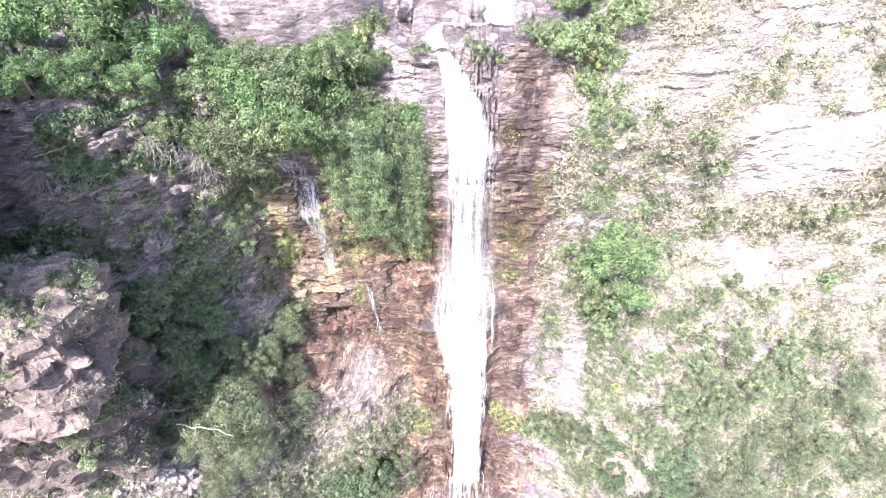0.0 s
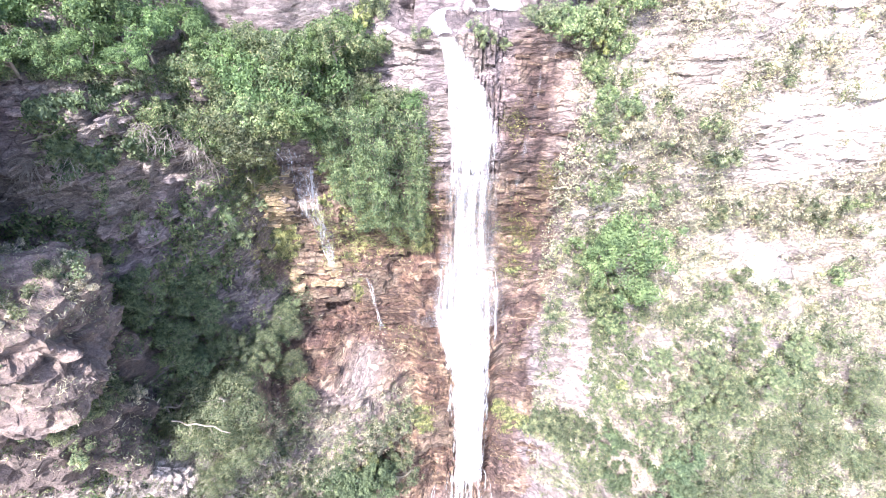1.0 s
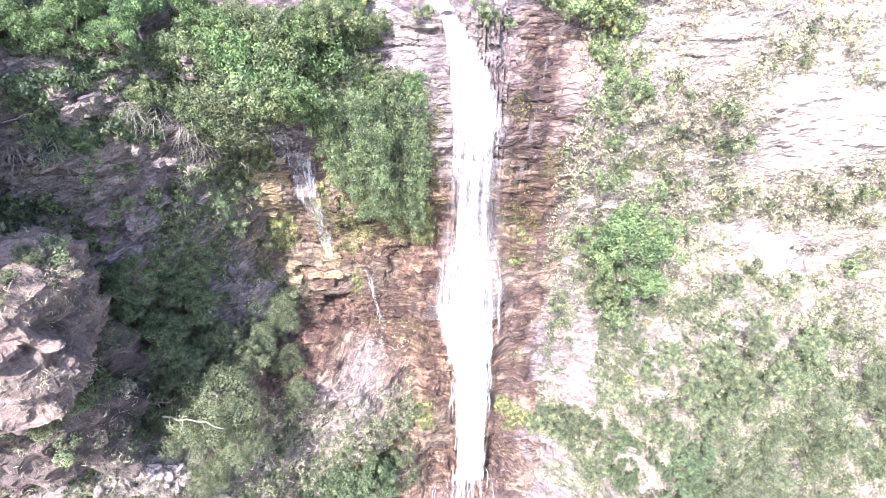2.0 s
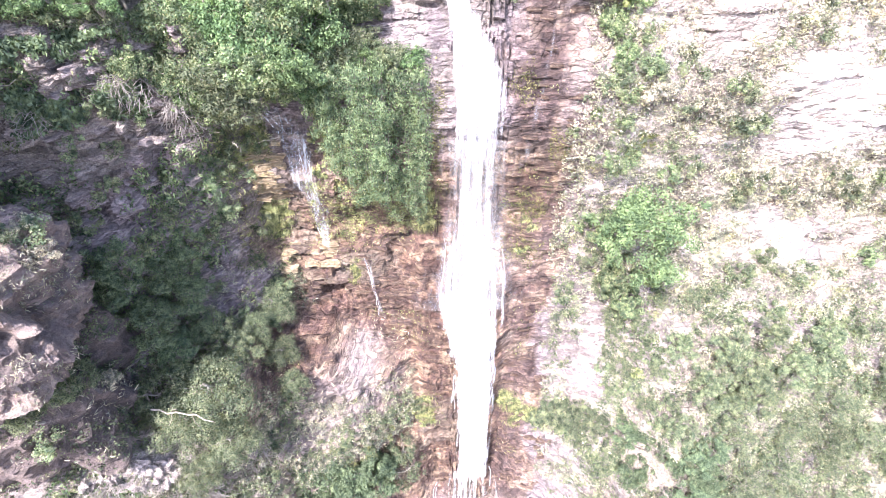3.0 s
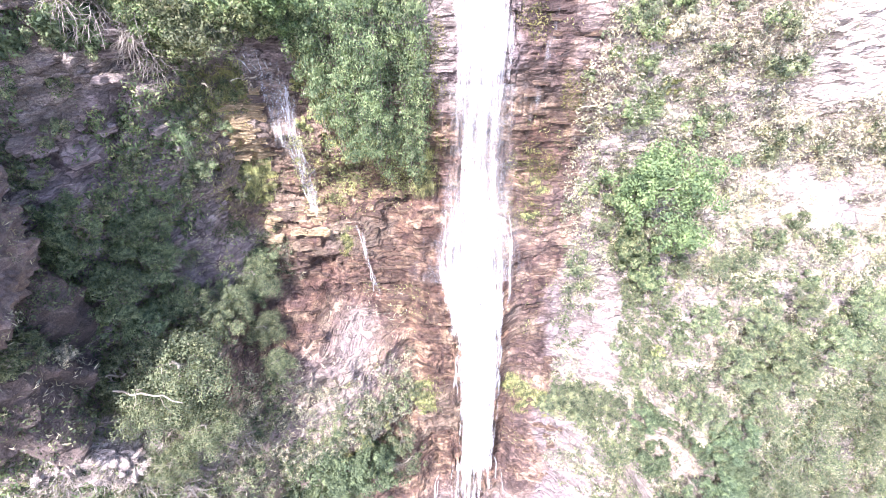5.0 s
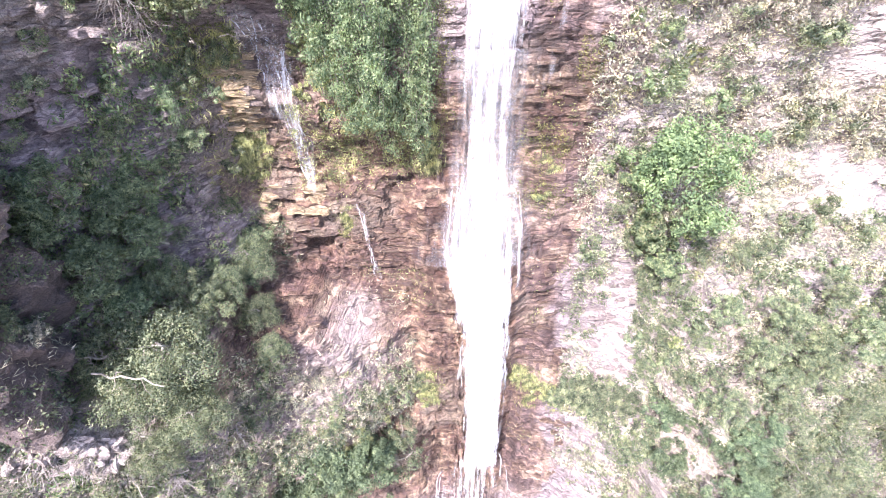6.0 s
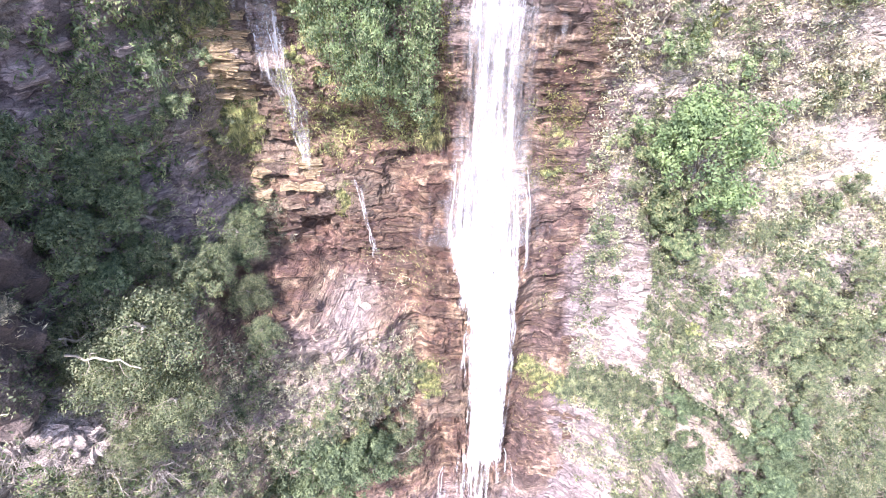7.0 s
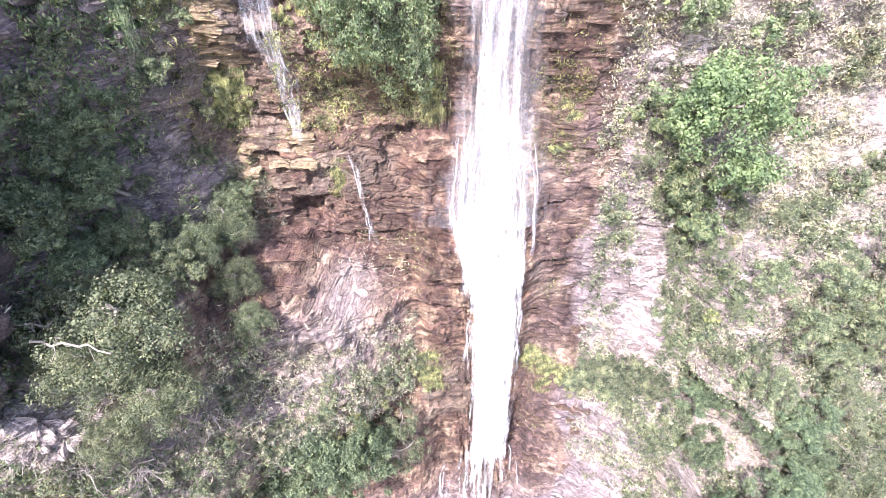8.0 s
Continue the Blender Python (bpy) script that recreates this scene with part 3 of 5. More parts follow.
def waterfall():
    root = tagged(new("waterfall"), "tall white waterfall plunging down the brown rock face", "waterfall")
    left = along((55.3, -0.55), (54.3, -0.3), (52, 0.0), (49.5, 0.15), (45, 0.25), (41, 0.35), (39, -0.05), (37, -0.55), (34, -1.15), (31, -0.2), (29, 0.35), (22, 0.6), (15.5, 0.8), (13.6, 0.6), (12, -0.7), (10, -1.7), (6, -2.6))
    right = along((55.3, 0.55), (54.3, 1.3), (52, 2.6), (49.5, 3.3), (45, 3.45), (41, 3.55), (39, 3.7), (37, 4.0), (34, 4.15), (31, 3.95), (29, 3.8), (22, 3.85), (15, 4.1), (13.4, 4.3), (11.6, 4.9), (9.5, 5.4), (6, 5.9))

    def mid(z):
        return (left(z) + right(z)) / 2

    def half(z):
        return (right(z) - left(z)) / 2

    fall_sheet("free_fall", root, 55.35, 37.2, mid, lambda z: half(z) * (1.06 + 0.1 * step(52, 46, z)), no_gap, WATER_FALL, 0.5, arc=1.9, seed=2, lace=lambda z: 0.8 * step(51, 43, z))
    fall_sheet("inner_veil", root, 55.2, 37.0, lambda z: mid(z) - 0.15 * half(z), lambda z: half(z) * 0.62, no_gap, WATER_CORE, 0.25, arc=1.3, seed=12, lace=lambda z: 0.4 * step(49, 43, z))
    fall_sheet("lower_cascade", root, 38.6, 3.0, mid, half, lambda z: z * 0 + 0.35, WATER, 0.6, seed=5, bulge=0.5, lace=lambda z: 1.2 * box(z, 34.0, 38.8, 2.4, 0.5) + 0.85 * step(13.8, 11.8, z), fade=0.8)
    fall_sheet("lower_veil", root, 38.0, 3.0, mid, lambda z: half(z) * 0.72, lambda z: z * 0 + 0.2, WATER, 0.3, seed=15, bulge=0.3, lace=lambda z: 0.95 * box(z, 34.6, 39, 1.8, 0.5) + 0.85 * step(13.8, 11.8, z), fade=0.8)
    fall_sheet("spray", root, 47.0, 34.0, mid, lambda z: half(z) * 1.65, lambda z: z * 0 + 0.9, SPRAY, 0.0, seed=25, bulge=0.4)
    # strands that spring off the shelf, bow outwards and fall back to the rock
    r = random.Random(5)
    for i in range(31):
        side = -1 if i % 5 < 3 else 1
        high = i < 23
        top = r.uniform(37.2, 38.9) if high else (r.uniform(24, 33) if i < 27 else r.uniform(10, 14.2))
        foot = top - (r.uniform(3.2, 5.6) if high else r.uniform(2, 4.5))
        edge_x = float(left(top) if side < 0 else right(top))
        x0 = edge_x - side * r.uniform(0.1, 1.9 if high else 0.5)
        reach = side * r.uniform(0.1, 0.55 if high else (0.35 if i < 27 else 0.6))
        w = r.uniform(0.05, 0.12)

        def bow(z, x0=x0, reach=reach, top=top, foot=foot, k=r.uniform(0, 9)):
            u = np.clip((top - z) / (top - foot), 0, 1)
            return x0 + reach * (1 - (1 - np.minimum(1, u * 1.25)) ** 2.6) + 0.05 * np.sin(z * 2.3 + k)

        fall_sheet("strand", root, top, foot, bow, lambda z, w=w, top=top, foot=foot: w * (0.5 + 0.9 * (top - z) / (top - foot)), lambda z: z * 0 + (0.55 if high else 0.1), STRAND, 0.1, 7, 0.2, 0.06, seed=30 + i, fade=0.7)
    return root


waterfall()


def side_fall(name, label, points, widths, drape, count, spread, film=None, strand=None):
    root = tagged(new(name), label, "waterfall")
    top, foot = points[0][0], points[-1][0]
    for i in range(count):
        k = (i + 0.5) / count * 2 - 1 if count > 1 else 0.0
        c = along(*[(z, x + k * spread * w) for (z, x), w in zip(points, widths)])
        fall_sheet("strand", root, top - 0.4 * i, foot + 0.5 * i, lambda z, c=c, i=i: c(z) + 0.09 * np.sin(z * 1.7 + 2 * i) + 0.05 * np.sin(z * 3.9 + i), along(*[(z, min(0.08, w * 0.1 + 0.04)) for (z, x), w in zip(points, widths)]), no_gap, strand or WATER_THIN, 0.1, 10, drape + 0.05, 0.05, seed=50 + i, fade=0.8)
    fall_sheet("film", root, top, foot, along(*points), along(*[(z, w) for (z, x), w in zip(points, widths)]), no_gap, film or WATER_FILM, 0.2, 16, drape, 0.05, seed=70, fade=0.8)
    return root


side_fall("side_waterfall", "thin veil of water sliding down dark stained rock", [(49.4, -11.8), (47.6, -10.7), (46.2, -9.9), (43.5, -9.3), (41, -9.1), (38.0, -8.8)], (0.9, 1.2, 1.3, 1.1, 0.8, 0.3), 0.25, 4, 0.6)
side_fall("trickle", "narrow white trickle over brown rock ledges", [(37.4, -6.3), (36.6, -5.8), (35.2, -5.65), (33.6, -5.5), (31.8, -5.2)], (0.1, 0.16, 0.14, 0.2, 0.34), 0.2, 2, 0.4, None, TRICKLE)
side_fall("wet_streak", "faint trickles wetting the dark rock", [(53.5, 6.1), (50, 5.6), (46, 5.0), (42, 4.7)], (0.15, 0.3, 0.4, 0.3), 0.15, 0, 0.9, FAINT_FILM)


def stream():
    """The stream above the lip."""
    d = np.linspace(0, 1, 60)
    a = np.linspace(-1, 1, 10)
    A, D = np.meshgrid(a, d)
    cx = np.interp(D, (0, 0.16, 0.3, 0.5, 0.62, 1), (0.0, -0.7, -0.3, 3.6, 4.0, 1.4))
    cy = np.interp(D, (0, 0.16, 0.3, 0.5, 0.62, 1), (33.6, 35.0, 36.2, 36.4, 37.4, 45))
    w = np.interp(D, (0, 0.15, 0.3, 0.5, 0.7, 1), (0.55, 0.7, 0.45, 0.9, 1.4, 1.9))
    X = cx + A * w
    Y = cy + 0.2 * A * w
    Z = hill(X, Y) + 0.12 + 0.12 * (1 - A ** 2) + 0.06 * fractal(X * 2, Y * 2, 3, 3)
    ob = grid_object("stream", np.stack((X, Y, Z), -1), WATER)
    t = ob.data.attributes.new("thin", "FLOAT", "POINT")
    t.data.foreach_set("value", step(0.6, 1.0, np.abs(A)).reshape(-1).astype(np.float32))
    return tagged(ob, "foaming white stream above the lip of the fall", "water", kind="structure")


stream()

# ---- plants ----
def leaf_object(name, rng, centres, radii, counts, size, slim, material, parent, up=0.18, droop=0.0):
    """Leaves in clumps: each a bent lozenge."""
    if not isinstance(counts, int):
        counts = np.asarray(counts)
    c = np.repeat(np.array(centres, float), counts, 0)
    r = np.repeat(np.array(radii, float), counts)
    n = len(c)
    d = rng.normal(size=(n, 3))
    d /= np.linalg.norm(d, axis=1)[:, None]
    p = c + d * (r * rng.random(n) ** 0.3)[:, None]
    nrm = rng.normal(size=(n, 3)) * 0.42 + d * 1.1 + np.array((0, 0, up * 2))
    nrm /= np.linalg.norm(nrm, axis=1)[:, None]
    axis = np.cross(nrm, rng.normal(size=(n, 3))) + np.array((0, 0, -droop * 1.5))
    axis /= np.linalg.norm(axis, axis=1)[:, None]
    side = np.cross(nrm, axis)
    L = size * (0.6 + 0.8 * rng.random(n))[:, None]
    W = L * slim * 0.5
    v = np.stack((p - axis * L * 0.5, p + side * W - nrm * L * 0.06, p + axis * L * 0.5 - nrm * L * 0.16, p - side * W - nrm * L * 0.06), 1)
    me = bpy.data.meshes.new(name)
    me.vertices.add(4 * n)
    me.vertices.foreach_set("co", v.reshape(-1).astype(np.float32))
    me.loops.add(4 * n)
    me.loops.foreach_set("vertex_index", np.arange(4 * n, dtype=np.int32))
    me.polygons.add(n)
    me.polygons.foreach_set("loop_start", np.arange(0, 4 * n, 4, dtype=np.int32))
    me.materials.append(material)
    me.update(calc_edges=True)
    ob = new(name, me)
    ob.parent = parent
    return ob


class Wood:
    """Tapered limbs gathered into one mesh."""

    def __init__(self):
        self.v, self.f = [], []

    def limb(self, pts, r0, r1, sides=5):
        base = len(self.v)
        k = len(pts)
        for i, q in enumerate(pts):
            q = Vector(q)
            t = (Vector(pts[min(i + 1, k - 1)]) - Vector(pts[max(i - 1, 0)])).normalized()
            a = t.orthogonal().normalized()
            b = t.cross(a)
            r = r0 + (r1 - r0) * i / (k - 1)
            for j in range(sides):
                w = 2 * math.pi * j / sides
                self.v.append(q + a * (r * math.cos(w)) + b * (r * math.sin(w)))
        for i in range(k - 1):
            for j in range(sides):
                n = (j + 1) % sides
                self.f.append((base + i * sides + j, base + i * sides + n, base + (i + 1) * sides + n, base + (i + 1) * sides + j))
        self.f.append(tuple(base + (k - 1) * sides + j for j in range(sides)))

    def crooked(self, rng, a, b, r0, r1, bend=0.15, n=5, sides=5):
        a, b = Vector(a), Vector(b)
        L = (b - a).length
        pts = [a.lerp(b, i / (n - 1)) + Vector(rng.normal(size=3)) * (bend * L * 0.35 if 0 < i < n - 1 else 0) for i in range(n)]
        self.limb(pts, r0, r1, sides)
        return pts

    def done(self, name, material, parent):
        return mesh_object(name, [tuple(q) for q in self.v], self.f, material, parent, True)


def tree(name, label, category, seed, height, crown, leaf, slim, leaves, leaf_mat, bark=None, clumps=40, limbs=7, lean=0.0, group=""):
    """A tree on its base: trunk, limbs that reach into the crown, and leaves in many clumps."""
    rng = np.random.default_rng(seed)
    root = tagged(new(name), label, category, group or name.replace("_", " ") + "s on the cliff")
    w = Wood()
    top = Vector((lean * height, 0, height * 0.8))
    stem = w.crooked(rng, (0, 0, -0.6), top, 0.035 * height, 0.012 * height, 0.12, 7, 7)
    cz = height - crown[2]
    centres = []
    for i in range(clumps):
        d = rng.normal(size=3)
        d /= np.linalg.norm(d)
        d[2] = abs(d[2]) * 1.0 - 0.35 * rng.random()
        k = (0.45 + 0.6 * rng.random()) * (0.95 + 0.4 * float(value_noise(np.array(d[0] * 2.3 + seed), np.array(d[1] * 2.3 + d[2]), seed)))
        centres.append((d[0] * crown[0] * k + lean * height, d[1] * crown[1] * k, cz + d[2] * crown[2] * k))
    for i in range(limbs):
        q = centres[i * len(centres) // limbs]
        s = stem[2 + i % (len(stem) - 3)]
        pts = w.crooked(rng, s, q, 0.016 * height, 0.004 * height, 0.18, 5)
        for j in range(2):
            o = centres[int(rng.integers(len(centres)))]
            w.crooked(rng, pts[2], Vector(pts[3]).lerp(Vector(o), 0.5), 0.008 * height, 0.002 * height, 0.2, 4, 4)
    w.done("trunk", bark or BARK, root)
    mean = (crown[0] + crown[1] + crown[2]) / 3
    radii = [mean * (0.11 + 0.21 * rng.random() ** 1.5) for _ in centres]
    share = np.array(radii) ** 2
    leaf_object("crown", rng, centres, radii, np.maximum(6, leaves * share / share.sum()).astype(int), leaf, slim, leaf_mat, root)
    return root


def shrub(name, label, seed, r, leaf, slim, leaves, leaf_mat, twigs=9, twig_mat=None, flat=0.8, group="", clumps=12):
    rng = np.random.default_rng(seed)
    root = tagged(new(name), label, "shrub", group or name.replace("_", " ") + "s on the cliff")
    w = Wood()
    centres = []
    for i in range(clumps):
        a, k = rng.random() * 6.283, r * (0.25 + 0.65 * rng.random())
        centres.append((math.cos(a) * k, math.sin(a) * k, r * flat * (0.25 + 0.75 * rng.random())))
    for i in range(twigs):
        c = Vector(centres[i % clumps]) * (0.95 + 0.35 * rng.random())
        w.crooked(rng, (0, 0, -0.25), c, 0.028 * r, 0.007 * r, 0.2, 5, 4)
    w.done("wood", twig_mat or BARK, root)
    radii = [r * (0.2 + 0.2 * rng.random()) for _ in centres]
    leaf_object("foliage", rng, centres, radii, leaves // clumps, leaf, slim, leaf_mat, root)
    return root


def tuft(name, label, seed, length, blades, material, spread=0.6, width=0.03, category="grass"):
    """Long grass on a ledge: blades that spring out and hang down the rock."""
    rng = np.random.default_rng(seed)
    root = tagged(new(name), label, category, "grass clumps on the ledges")
    verts, faces = [], []
    for i in range(blades):
        b = Vector((rng.normal() * spread * 0.45, -0.1 * rng.random(), rng.normal() * spread * 0.5))
        out = Vector((rng.normal() * 0.3, -0.15 - 0.25 * rng.random(), 0.0))
        L = length * (0.3 + 0.9 * rng.random() ** 2)
        side = Vector((1, rng.normal() * 0.5, rng.normal() * 0.2)).normalized() * width * (0.6 + 0.8 * rng.random())
        n = len(verts)
        for j in range(4):
            t = j / 3
            q = b + out * L * (2 * t - t * t) + Vector((0, 0, L * (0.22 * t - 1.1 * t * t)))
            k = 1 - 0.75 * t
            verts += [tuple(q - side * k), tuple(q + side * k)]
        faces += [(n + 2 * j, n + 2 * j + 1, n + 2 * j + 3, n + 2 * j + 2) for j in range(3)]
    mesh_object("turf", verts, faces, material, root)
    return root


def curtain(name, label, seed, outline, height, depth, leaves, leaf, leaf_mat, clumps=130):
    """Creepers hanging down a rock face in ragged tresses; the base is the top edge, the outline gives (drop, left, right)."""
    rng = np.random.default_rng(seed)
    root = tagged(new(name), label, "creeper", "creepers beside the fall")
    w = Wood()
    drop, lo, hi = zip(*outline)
    centres, radii = [], []
    tresses = clumps // 8
    for i in range(tresses):
        a = (i + rng.random()) / tresses
        end = height * (0.72 + 0.3 * rng.random())
        for j in range(8):
            k = end * (j + 0.6 * rng.random()) / 8
            x0, x1 = np.interp(k, drop, lo), np.interp(k, drop, hi)
            if x1 - x0 < 0.25:
                continue
            centres.append((x0 + a * (x1 - x0) + 0.22 * rng.normal(), -depth * (0.25 + 0.75 * rng.random()) * (1 - 0.4 * k / height), -k))
            radii.append(0.28 + 0.38 * rng.random() ** 1.5)
        x = lo[0] + a * (hi[0] - lo[0])
        w.crooked(rng, (x, 0.1, 0.4), centres[-1], 0.035, 0.01, 0.05, 6, 4)
    w.done("vine", BARK, root)
    share = np.array(radii) ** 2
    leaf_object("foliage", rng, centres, radii, np.maximum(8, leaves * share / share.sum()).astype(int), leaf, 0.6, leaf_mat, root, 0.15, 0.7)
    return root


def bare_bush(name, label, seed, r, twigs, material):
    """Leafless pale twigs that arch out of the edge and hang."""
    rng = np.random.default_rng(seed)
    root = tagged(new(name), label, "shrub", "bare bushes on the cliff")
    w = Wood()
    for i in range(twigs):
        d = Vector((rng.normal() * 0.8, -0.5 - 0.5 * rng.random(), rng.normal() * 0.6)).normalized() * r * (0.5 + 0.6 * rng.random())
        bend = Vector((rng.normal() * 0.12, 0, 0.25)) * r
        pts = [d * t + bend * (4 * t * (1 - t)) * 0.6 + Vector((0, 0, -0.35 * r * t * t)) + Vector(rng.normal(size=3)) * 0.03 * r for t in (0, 0.25, 0.5, 0.75, 1)]
        w.limb(pts, 0.022 * r, 0.008 * r, 4)
        for j in (2, 3):
            e = Vector(pts[j]) + (d * 0.4 + Vector(rng.normal(size=3)) * 0.22 * r)
            w.crooked(rng, pts[j], e, 0.011 * r, 0.005 * r, 0.15, 4, 3)
    w.done("wood", material, root)
    return root


def snag(name, label, seed, length, material, forks=4):
    """A bare dead branch with crooked forks; it grows along its own x."""
    rng = np.random.default_rng(seed)
    root = tagged(new(name), label, "branch")
    w = Wood()
    pts = w.crooked(rng, (0, 0, 0), (length, 0, 0.25 * length), 0.013 * length, 0.006 * length, 0.07, 8, 6)
    for i in range(forks):
        s = Vector(pts[2 + i % 6])
        e = s + Vector((0.35 * rng.random() + 0.08, rng.normal() * 0.2, rng.normal() * 0.2 + 0.08)) * length
        q = w.crooked(rng, s, e, 0.007 * length, 0.003 * length, 0.2, 6, 5)
        for j in range(2):
            s2 = Vector(q[2 + j])
            w.crooked(rng, s2, s2 + Vector(rng.normal(size=3)) * 0.12 * length, 0.005 * length, 0.002 * length, 0.2, 4, 4)
    w.done("wood", material, root)
    return root


def on_face(x, z, sink=0.1):
    return float(face(np.array(x), np.array(z))) + sink


def put(proto, used, x, z, s=1.0, tilt=30.0, turn=0.0, y=None, stretch=1.0):
    """Set a plant on the rock at (x, z): the first time the built one, after that a copy."""
    y = on_face(x, z) if y is None else y
    m = pose(x, y, z, tilt, 0, 0) @ pose(0, 0, 0, 0, 0, turn) @ Matrix.Diagonal((s, s, s * stretch, 1))
    if proto in used:
        k = proto.scale
        return copy_thing(proto, m @ Matrix.Diagonal((1 / k.x, 1 / k.y, 1 / k.z, 1)))
    used.add(proto)
    proto.matrix_basis = m
    return proto


USED = set()
rnd = random.Random(11)


def cover(name, label, seed, n, area, mask, material, size, slim, each=3, thick=0.3, up=0.35, droop=0.0):
    """Low growth spread over the rock where the mask lets it grow."""
    rng = np.random.default_rng(seed)
    x = rng.uniform(area[0], area[1], n * 3)
    z = rng.uniform(area[2], area[3], n * 3)
    keep = (rng.random(n * 3) < mask(x, z)) & (z < top_z(x) - 0.1)
    x, z = x[keep][:n], z[keep][:n]
    y = face(x, z) - thick * rng.random(len(x)) ** 1.5
    ob = leaf_object(name, rng, np.stack((x, y, z), -1), np.full(len(x), 0.22), each, size, slim, material, None, up, droop)
    return tagged(ob, label, "undergrowth", kind="stuff")

def mounds(name, label, seed, n, area, mask, material, size, slim, r0, r1, dense=150, squash=0.35):
    """Low scrub in rounded cushions that stand off the slope, each with its own shade."""
    rng = np.random.default_rng(seed)
    x = rng.uniform(area[0], area[1], n * 4)
    z = rng.uniform(area[2], area[3], n * 4)
    keep = (rng.random(n * 4) < mask(x, z)) & (z < top_z(x) - 0.3)
    x, z = x[keep][:n], z[keep][:n]
    r = r0 + (r1 - r0) * rng.random(len(x)) ** 2
    c = np.stack((x, face(x, z) - squash * r, z + 0.2 * r), -1)
    # every cushion is a handful of sprigs
    k = 5
    d = rng.normal(size=(len(x), k, 3))
    d /= np.linalg.norm(d, axis=2)[..., None]
    c = (c[:, None, :] + d * np.array((0.6, 0.45, 0.5)) * r[:, None, None]).reshape(-1, 3)
    rr = np.repeat(r * 0.5, k)
    ob = leaf_object(name, rng, c, rr, np.maximum(4, dense * rr ** 2).astype(int), size, slim, material, None, 0.25)
    return tagged(ob, label, "undergrowth", kind="stuff")


# ---- trees ----
T_FRESH = tree("broadleaf_tree", "broad-crowned tree with fresh green leaves on the cliff top", "tree", 1, 6.0, (3.2, 3.0, 2.5), 0.16, 0.6, 10000, LEAF_FRESH, clumps=60)
T_MID = tree("broadleaf_tree", "leafy green tree rooted at the cliff edge", "tree", 2, 6.0, (2.8, 2.8, 2.4), 0.16, 0.55, 9000, LEAF_SLOPE, clumps=50)
T_GREY = tree("grey_green_tree", "grey-green fine-leaved tree leaning out from the rock", "tree", 3, 6.0, (3.0, 3.0, 2.4), 0.19, 0.54, 4600, LEAF_GREY, PALE_BARK, clumps=56)
T_DARK = tree("dark_tree", "dense dark green tree in the shade of the cliff", "tree", 4, 6.0, (2.8, 2.8, 2.4), 0.16, 0.55, 9500, LEAF_DARK, clumps=46)


def edge_tree(proto, x, back, s, tilt):
    y = float(face(np.array(x), top_z(np.array(x)))) + back
    y = max(y, 24.4 + 0.7 * back)
    return put(proto, USED, x, float(hill(np.array(x), np.array(y))) - 0.2, s, tilt, rnd.uniform(0, 360), y)


# along the upper edge
for x, back, s, tilt in ((-21.6, 2.2, 0.85, 14), (-19.2, 2.2, 0.82, 14), (-18.0, 2.6, 0.75, 10), (-16.4, 2.8, 0.7, 10), (-15.0, 2.6, 0.62, 8), (-17.0, 5.0, 0.9, 5), (-22.5, 4, 1.1, 8), (-19.0, 4.5, 1.1, 8), (-26, 9, 1.2, 5), (-20, 9.5, 1.2, 5)):
    edge_tree(T_FRESH, x, back, s, tilt)
T_HANG = [tree("edge_tree", lab, "tree", 5 + i, 3.4, (2.7, 1.7, 2.0), 0.17, 0.55, 6200, mat, PALE_BARK, clumps=85) for i, (mat, lab) in enumerate(((LEAF_FRESH, "fresh green tree hanging over the cliff edge"), (LEAF_MID, "green tree hanging over the cliff edge"), (LEAF_GREY, "grey-green feathery tree hanging over the cliff edge"), (LEAF_PALE, "pale green tree on the sunlit cliff edge")))]
for k, x, z, s, tilt in ((1, -12.8, 51.8, 0.85, 12), (0, -11.4, 52.2, 0.95, 12), (2, -11.0, 50.8, 0.75, 18), (1, -9.6, 52.0, 1.0, 12), (2, -9.4, 50.4, 0.8, 18), (0, -7.8, 52.0, 0.95, 12), (2, -7.8, 50.2, 0.85, 18), (1, -6.2, 52.4, 0.9, 12), (2, -6.2, 50.6, 0.75, 18), (1, -5.2, 52.8, 0.7, 12), (2, -5.0, 51.4, 0.6, 18), (1, -10.4, 53.2, 0.9, 5), (1, -7.2, 53.4, 0.9, 5), (0, -12.4, 53.2, 0.8, 5), (1, -4.2, 53.8, 0.5, 8), (2, -11.4, 49.4, 0.55, 12), (2, -10.2, 49.2, 0.62, 12), (2, -8.9, 49.0, 0.62, 12), (1, -12.0, 50.2, 0.5, 12)):
    put(T_HANG[k], USED, x, z, s, tilt, rnd.uniform(-30, 30))
for x, z, s in ((-14.6, 51.6, 0.75), (-13.5, 50.8, 0.75), (-12.4, 50.2, 0.6), (-15.4, 53.0, 0.7), (-14.4, 53.2, 0.8), (-16.4, 53.4, 0.6), (-13.4, 52.6, 0.8), (-15.2, 51.0, 0.5)):
    put(T_HANG[1], USED, x, z, s, 15, rnd.uniform(-30, 30), on_face(x, z) + 0.5)
for i, (x, z, s) in enumerate(((-13.6, 50.4, 0.7), (-12.8, 49.8, 0.7), (-12.0, 49.6, 0.65), (-11.2, 50.0, 0.6), (-14.6, 51.0, 0.6), (-6.4, 50.4, 0.65), (-5.2, 50.8, 0.6), (-4.2, 50.8, 0.55), (-3.2, 51.0, 0.5), (-2.3, 51.0, 0.42), (-15.8, 52.2, 0.55), (-8.2, 49.8, 0.55))):
    put(T_HANG[i % 3], USED, x, z, s, 32, rnd.uniform(-40, 40))
